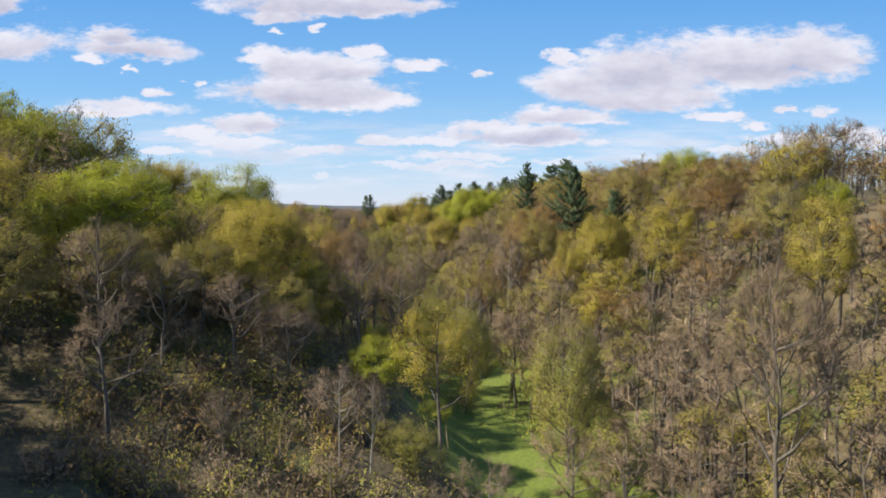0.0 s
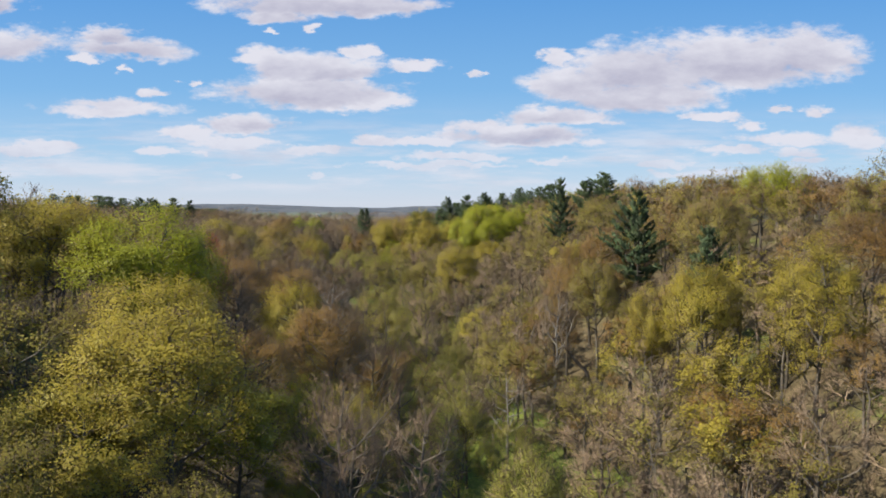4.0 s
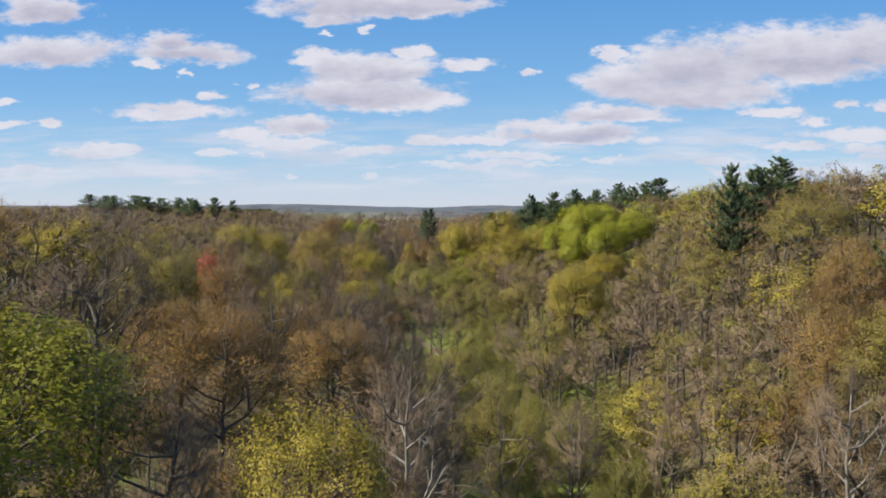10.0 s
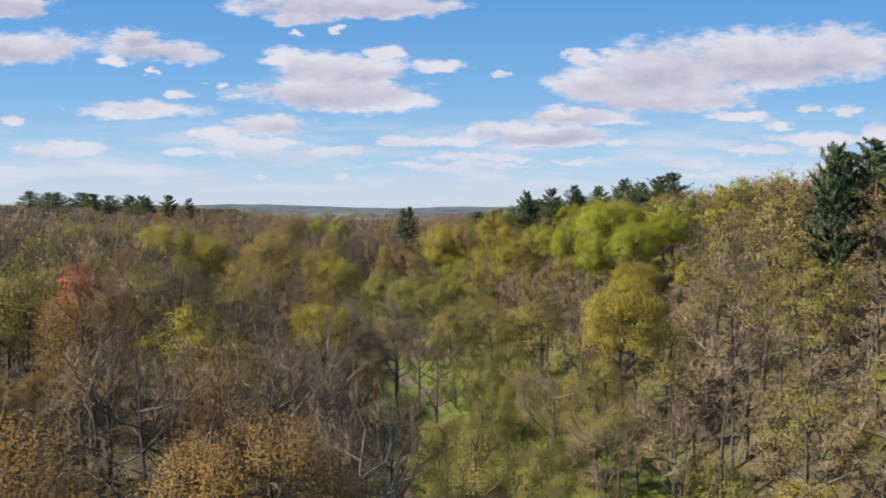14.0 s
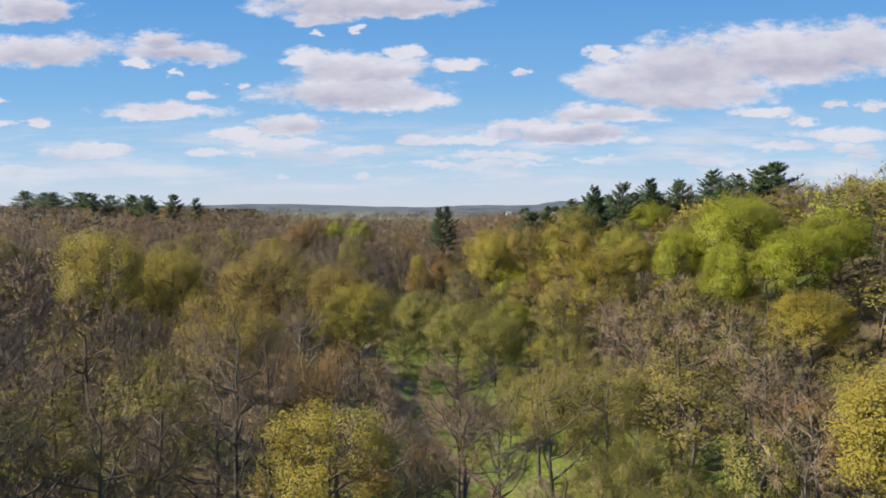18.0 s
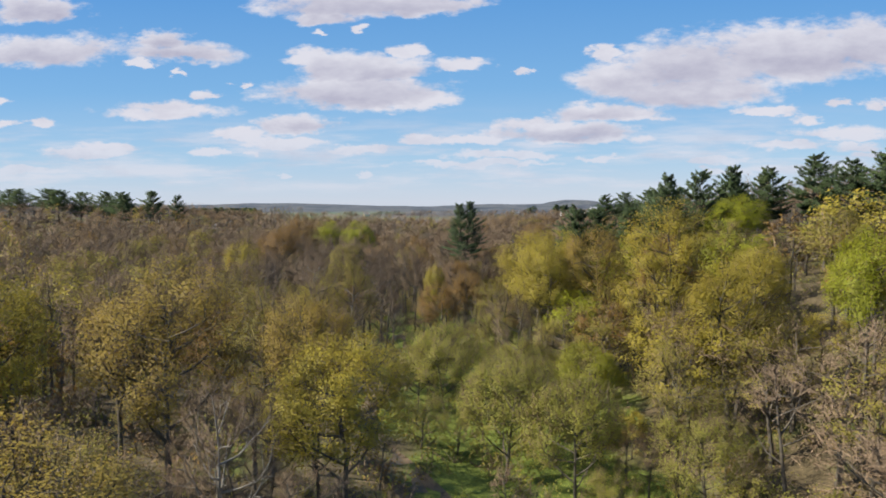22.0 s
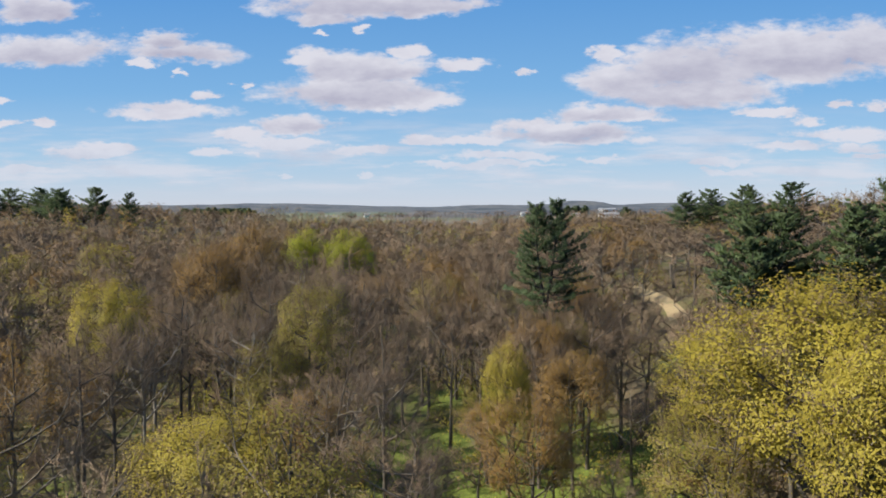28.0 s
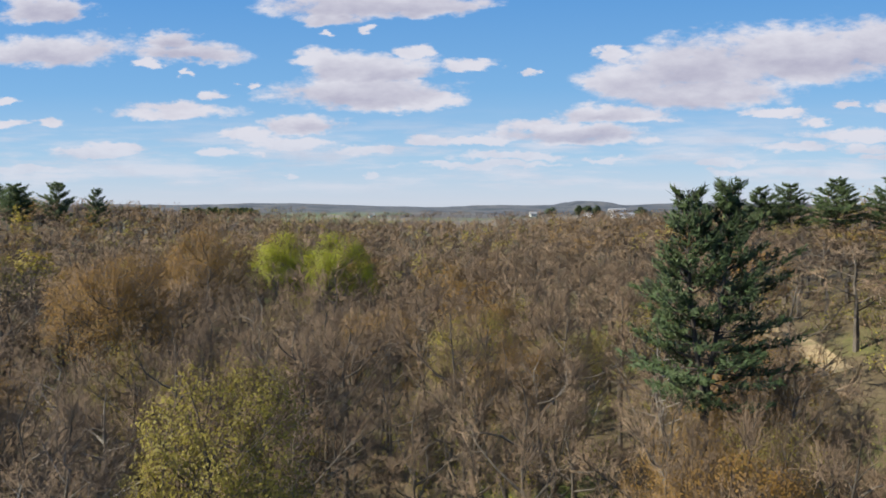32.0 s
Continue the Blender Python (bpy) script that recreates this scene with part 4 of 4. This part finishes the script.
def far_tree(kind, x, y, tall, wide, r):
    a = r.uniform(0, 6.28)
    c, s = math.cos(a), math.sin(a)
    m3 = np.array([[c * wide, -s * wide, 0], [s * wide, c * wide, 0], [0, 0, tall]])
    at = np.array([x, y, ground_at(x, y) - 0.1])
    if kind == "pine":
        add_far(r.choice(far_pines), ([len(FAR_MATS) - 2], [len(FAR_MATS) - 1]), m3, at)
    else:
        side = abs(x - path_x(y))
        behind = y < 0 or y < 330 and abs(x - valley_axis(y)) > 105
        shapes = dot_shapes if behind or y > 640 or side > 130 else middle_shapes if (side < 56 and y < 480 or math.hypot(x + 57, y - 397) < 165 or 0 < x and y < 240 and side < 90) and kind == "bare" else far_shapes
        add_far(r.choice(shapes[kind]), ([0], [1, LEAF_SLOT[kind]]), m3, at)


CLEARINGS = [(8, 107, 7.5, 28), (9, 150, 4, 18), (-20, 488, 3.6, 26), (-1, 146, 6, 8), (-26, 280, 3, 9), (-45.5, 318, 3.6, 30)]
y = 4.0
while y < 960:
    gap = 6.6 if y < 480 else (7.8 if y < 620 else 11.5)
    half = min(0.62 * y + 16, 420)
    right = half + (45 if y < 270 else 0)
    # near the start the wood reaches further left, mostly unseen, to cast shade
    x = path_x(y) - half - (26 if y < 150 else 0)
    while x < right + path_x(y):
        px, py = x + rng.uniform(-0.42, 0.42) * gap, y + rng.uniform(-0.42, 0.42) * gap
        x += gap
        d = px - valley_axis(py)
        if any((px - a) ** 2 + (py - b) ** 2 < c * c for a, b, c in taken if abs(py - b) < 12):
            continue
        if abs(px - trail_at(py)) < 3.4 and 446 < py < 528:
            continue
        if any(((px - a) / c) ** 2 + ((py - b) / e) ** 2 < 1 for a, b, c, e in CLEARINGS):
            continue
        if abs(px - stream_at(py)) < (5.0 if 295 < py < 375 else 3.0) and py < 440:
            continue
        if -33 < px < -15 and 448 < py < 482 and rng.random() < 0.85:
            continue
        if py < 30 and px > -36 - 0.3 * py:
            continue
        if py < 84 and d < 0 and px > -46 and (px > -0.6 * py - 6 and py < 62 or px > -21 and py < 66):
            continue
        kind = kind_at(px, py, rng)
        if py < 112 and d < -16 and px > -33 or py < 84 and d < 0 and px > -33:
            if rng.random() < 0.5:
                continue
            kind = "bare"
        if -50 < px < -36 and 280 < py < 345:
            if rng.random() < 0.4:
                continue
            kind = "bare"
        elif -52 < px < -30 and 235 < py <= 280 and kind in ("gold", "lime", "olive"):
            kind = "bare"
        tall = HEIGHT[kind] * rng.uniform(0.78, 1.1)
        ground = ground_at(px, py)
        side = abs(px - path_x(py))
        if side < 14 and py < 420:
            tall = min(tall, path_z(py) - 6 - ground)
        if py > 400 and px < 40:
            tall = max(7.5, min(tall, 20.5 + 7 * step(-150, -230, px) - ground + rng.uniform(-2.5, 1)))
        if py < 55 and px > path_x(py) - 9:
            continue
        top = ground + tall
        if -50 < px < -36 and 280 < py < 345:
            top = min(top, ground + 11)
        least = ground + rng.uniform(5.0, 7.5)
        if d < 0 and py < 80 and px > -48:
            top = min(max(top, 20), 25 + rng.uniform(-4, 1.5)) if px < -33 else min(top, 16 + rng.uniform(-4, 1)) if px < -21 else min(top, ground + rng.uniform(7, 12))
        if d < 0 and py < 140:
            top = min(top, 27 + rng.uniform(-4, 0.5)) if px > -50 else ground + rng.uniform(20, 24)
        if d > 0 and 200 < py < 420:
            top = min(top, 29 + 9 * step(28, 70, px) + rng.uniform(-6, 1.5))
        if d > 0 and py < 150 and px < 0.37 * py:
            top = min(top, 17.5 - 4 * py / 150 + rng.uniform(-4, 1))
        if d > 0 and py <= 200:
            top = min(top, 37 + rng.uniform(-6, 1.5))
        if -46 < px < -8 and 408 < py < 470:
            top = min(top, 16.5 + rng.uniform(-2.5, 0.5))
        # nothing tall stands close before the trees that stand out
        for a, b, c, tip in stars:
            if 0 < b - py < 32 and abs(px - a - 0.12 * (py - b)) < c + 2.5:
                top = min(top, tip - (4.0 if tip > 33 else 7.5 if b < 480 else 2.5))
        tall = max(top, least) - ground
        if side < 30 and py < 478:
            plant(kind, px, py, ground + tall, None, rng, pale=(kind == "bare" and rng.random() < (0.3 if d > 0 and py < 260 else 0.1)))
        elif side < (38 if kind == "bare" else 110 if px > 0 and py < 240 else 66) and py < 540:
            plant(kind, px, py, ground + tall, RADIUS[kind] * rng.uniform(1.0, 1.3), rng, distant=True)
        else:
            far_tree(kind, px, py, tall / HEIGHT[kind], rng.uniform(1.0, 1.35) * min(gap / 6.4, 1.3), rng)
    y += gap

# woods, hedges and lone trees on the farmland behind: kind, x, y, half width, half depth, number
FAR_WOODS = [
    ("pine", -664, 2035, 78, 40, 70), ("pine", 117, 1830, 26, 12, 12), ("pine", 161, 1540, 7, 6, 4), ("pine", 60, 1960, 10, 6, 3),
    ("bare", -300, 1500, 170, 60, 120), ("bare", 60, 1230, 110, 40, 80), ("bare", -620, 1560, 120, 50, 60), ("bare", 420, 1700, 130, 50, 80),
    ("bare", 20, 2250, 260, 30, 90), ("bare", -420, 1180, 120, 50, 70), ("olive", 330, 1430, 90, 30, 40), ("bare", -900, 2600, 300, 40, 90),
    ("bare", 330, 2300, 140, 25, 60), ("pine", 520, 2150, 90, 25, 40), ("olive", -520, 1900, 80, 12, 20), ("pine", -1200, 2700, 90, 30, 30),
]
for kind, cx, cy, wide, deep, number in FAR_WOODS:
    for _ in range(number):
        x, y = cx + rng.uniform(-1, 1) * wide, cy + rng.gauss(0, 0.5) * deep
        far_tree(kind, x, y, rng.uniform(0.75, 1.05), rng.uniform(1.3, 2.2), rng)

# the woods go on behind and beside the valley
for y in range(-70, 480, 17):
    for x in range(-266, 266, 17):
        px, py = x + rng.uniform(-6, 6), y + rng.uniform(-6, 6)
        half = 0.62 * max(py, 0) + 22
        if path_x(py) - half - (26 if py < 150 else 0) < px < path_x(py) + half + (45 if py < 270 else 0):
            continue
        far_tree(kind_at(px, py, rng), px, py, rng.uniform(0.8, 1.05), rng.uniform(1.3, 1.9), rng)

# undergrowth: low thickets below the trees, greener along the valley
def bush(seed):
    r = np.random.default_rng(seed)
    soup = Soup()
    way = unit(r.normal(size=(12, 3)) * (1, 1, 0.4) + (0, 0, 1.3))
    soup.slivers(r, r.normal(0, 0.35, (12, 3)) * (1, 1, 0), way, r.uniform(1.2, 2.9, 12), 0.08, 0)
    c = np.repeat(way, 6, axis=0) * r.uniform(0.8, 2.4, (72, 1)) + r.normal(0, 0.35, (72, 3))
    soup.blades(r, c, r.uniform(0.16, 0.32, 72), 1, facing=unit(c * (1, 1, 0.5) + (0, 0, 0.8) + r.normal(0, 0.3, (72, 3))))
    return (soup.arrays(),)


BUSHES = [bush(k) for k in range(5)]
for k in range(7500):
    py = rng.uniform(45, 520)
    px = path_x(py) + rng.uniform(-70, 95)
    if k < 350:
        px, py = rng.uniform(-36, -9), rng.uniform(60, 104)
    if py < 60 and px < valley_axis(py) - 6 and rng.random() < 0.7:
        continue
    d = abs(px - valley_axis(py) + 2)
    if -33 < px < -15 and 448 < py < 482 and rng.random() < 0.5:
        continue
    if abs(px - stream_at(py)) < 2 or abs(px - trail_at(py)) < 2 and py > 446:
        continue
    if any(((px - a) / c) ** 2 + ((py - b) / e) ** 2 < 0.8 for a, b, c, e in CLEARINGS):
        continue
    s, a = rng.uniform(0.6, 1.7), rng.uniform(0, 6.28)
    m3 = np.array([[math.cos(a) * s, -math.sin(a) * s, 0], [math.sin(a) * s, math.cos(a) * s, 0], [0, 0, s * rng.uniform(0.7, 1.3)]])
    green = rng.random() < 0.4 + 0.55 * step(34, 8, d)
    green = green or py > 360 and rng.random() < 0.5
    slot = LEAF_SLOT[rng.choice(("willow", "willow", "olive", "green", "gold") if green else ("bare", "bare", "olive", "bronze"))]
    add_far(rng.choice(BUSHES), ([1, slot],), m3, np.array([px, py, ground_at(px, py) - 0.05]))



# ---- farms far off ----
def plain(name, dark, light, rough):
    m, t, p = material(name)
    f = noise_node(t, place_of(t).outputs["Position"], 0.7, 5.0, 0.6).outputs["Fac"]
    t.links.new(ramp(t, f, [(0.35, dark), (0.65, light)]), p.inputs["Base Color"])
    p.inputs["Roughness"].default_value = rough
    return m


WHITE_WALL = plain("white_boards", (0.62, 0.62, 0.60), (0.80, 0.80, 0.78), 0.6)
GREY_ROOF = plain("grey_roofing", (0.16, 0.165, 0.175), (0.30, 0.30, 0.31), 0.5)
DARK_GLASS = plain("dark_panes", (0.02, 0.024, 0.03), (0.04, 0.045, 0.05), 0.1)


def box(soup, lo, hi):
    (a, b, c), (d, e, f) = lo, hi
    v = [(x, y, z) for z in (c, f) for y in (b, e) for x in (a, d)]
    q = [(0, 2, 3, 1), (4, 5, 7, 6), (0, 1, 5, 4), (1, 3, 7, 5), (3, 2, 6, 7), (2, 0, 4, 6)]
    soup.put(v, [t for i, j, k, m in q for t in ((i, j, k), (i, k, m))], 0)


def farm_building(name, x, y, turn, length, depth, eaves, ridge, windows, label):
    """Walls with gables, a pitched roof that oversails them, and windows and a door in the front."""
    root = tagged(new(name), label, "farm building", "distant farms")
    a, b = length / 2, depth / 2
    walls = Soup()
    box(walls, (-a, -b, -1.5), (a, b, eaves))
    for s in (-a, a):
        walls.put([(s, -b, eaves), (s, b, eaves), (s, 0, ridge), (s * 0.98, -b, eaves), (s * 0.98, b, eaves), (s * 0.98, 0, ridge)],
                  [(0, 1, 2), (3, 5, 4), (0, 2, 5), (0, 5, 3), (1, 4, 5), (1, 5, 2)], 0)
    part("wall", walls, [WHITE_WALL], root)
    for s in (-1, 1):
        roof = Soup()
        c = a + 0.5
        v = [(-c, s * (b + 0.5), eaves - 0.2), (c, s * (b + 0.5), eaves - 0.2), (c, 0, ridge + 0.15), (-c, 0, ridge + 0.15)]
        v += [(p, q, r + 0.25) for p, q, r in v]
        q = [(0, 1, 2, 3), (4, 7, 6, 5), (0, 4, 5, 1), (1, 5, 6, 2), (2, 6, 7, 3), (3, 7, 4, 0)]
        roof.put(v, [t for i, j, k, m in q for t in ((i, j, k), (i, k, m))], 0)
        part("roof", roof, [GREY_ROOF], root)
    for k in range(windows):
        u = -a + length * (k + 0.5) / windows
        pane = Soup()
        box(pane, (u - 0.55, -b - 0.06, eaves * 0.42), (u + 0.55, -b + 0.05, eaves * 0.42 + 1.3))
        part("window", pane, [DARK_GLASS], root)
    door = Soup()
    box(door, (-0.6 + length * 0.07, -b - 0.05, 0), (0.6 + length * 0.07, -b + 0.05, 2.1))
    part("door", door, [GREY_ROOF], root)
    root.matrix_basis = pose(x, y, ground_at(x, y), 0, 0, turn)
    return root


for spot in ((27, 1982, 12, 14, 8, 5.5, 9, 4), (300, 2700, -15, 16, 9, 5.5, 9.5, 4), (-507, 1330, 30, 12, 8, 4.8, 8, 3), (-490, 1342, 60, 10, 7, 3.5, 6.5, 2),
             (574, 2463, 8, 15, 9, 5.5, 9, 4), (108, 1720, -35, 13, 8, 5, 8.5, 3), (-330, 2080, 20, 13, 8, 5, 8.5, 3)):
    farm_building("farmhouse", *spot, "white farmhouse with a grey pitched roof among fields")
for spot in ((164, 1694, 5, 40, 13, 5, 8, 6), (322, 2735, 10, 52, 15, 5.5, 9, 8), (-1244, 2860, -8, 60, 18, 6, 10, 8)):
    farm_building("barn", *spot, "long white barn with a low grey roof among fields")

woods = new("woods", link_mesh("woods", np.concatenate(far_soup["v"]), np.concatenate(far_soup["f"]), FAR_MATS, np.concatenate(far_soup["m"]), facing=np.concatenate(far_soup["facing"])))
tagged(woods, "brown bare and budding spring woods with undergrowth", "woods", kind="stuff")

# ---- small trees in the shaded foot of the left bank near the start ----
edge_rng = random.Random(31)
for kind, x, y, top, radius in (("bare", -24, 86, 14, 4.6), ("olive", -30, 93, 17, 5.2), ("bare", -31, 82, 16, 4.8), ("olive", -20, 97, 12, 4.6),
                                ("gold", -27, 99, 17.5, 5.0), ("bare", -18, 88, 10, 4.0), ("olive", -37, 84, 19, 5.0)):
    plant(kind, x, y, top, radius, edge_rng, dense=True)
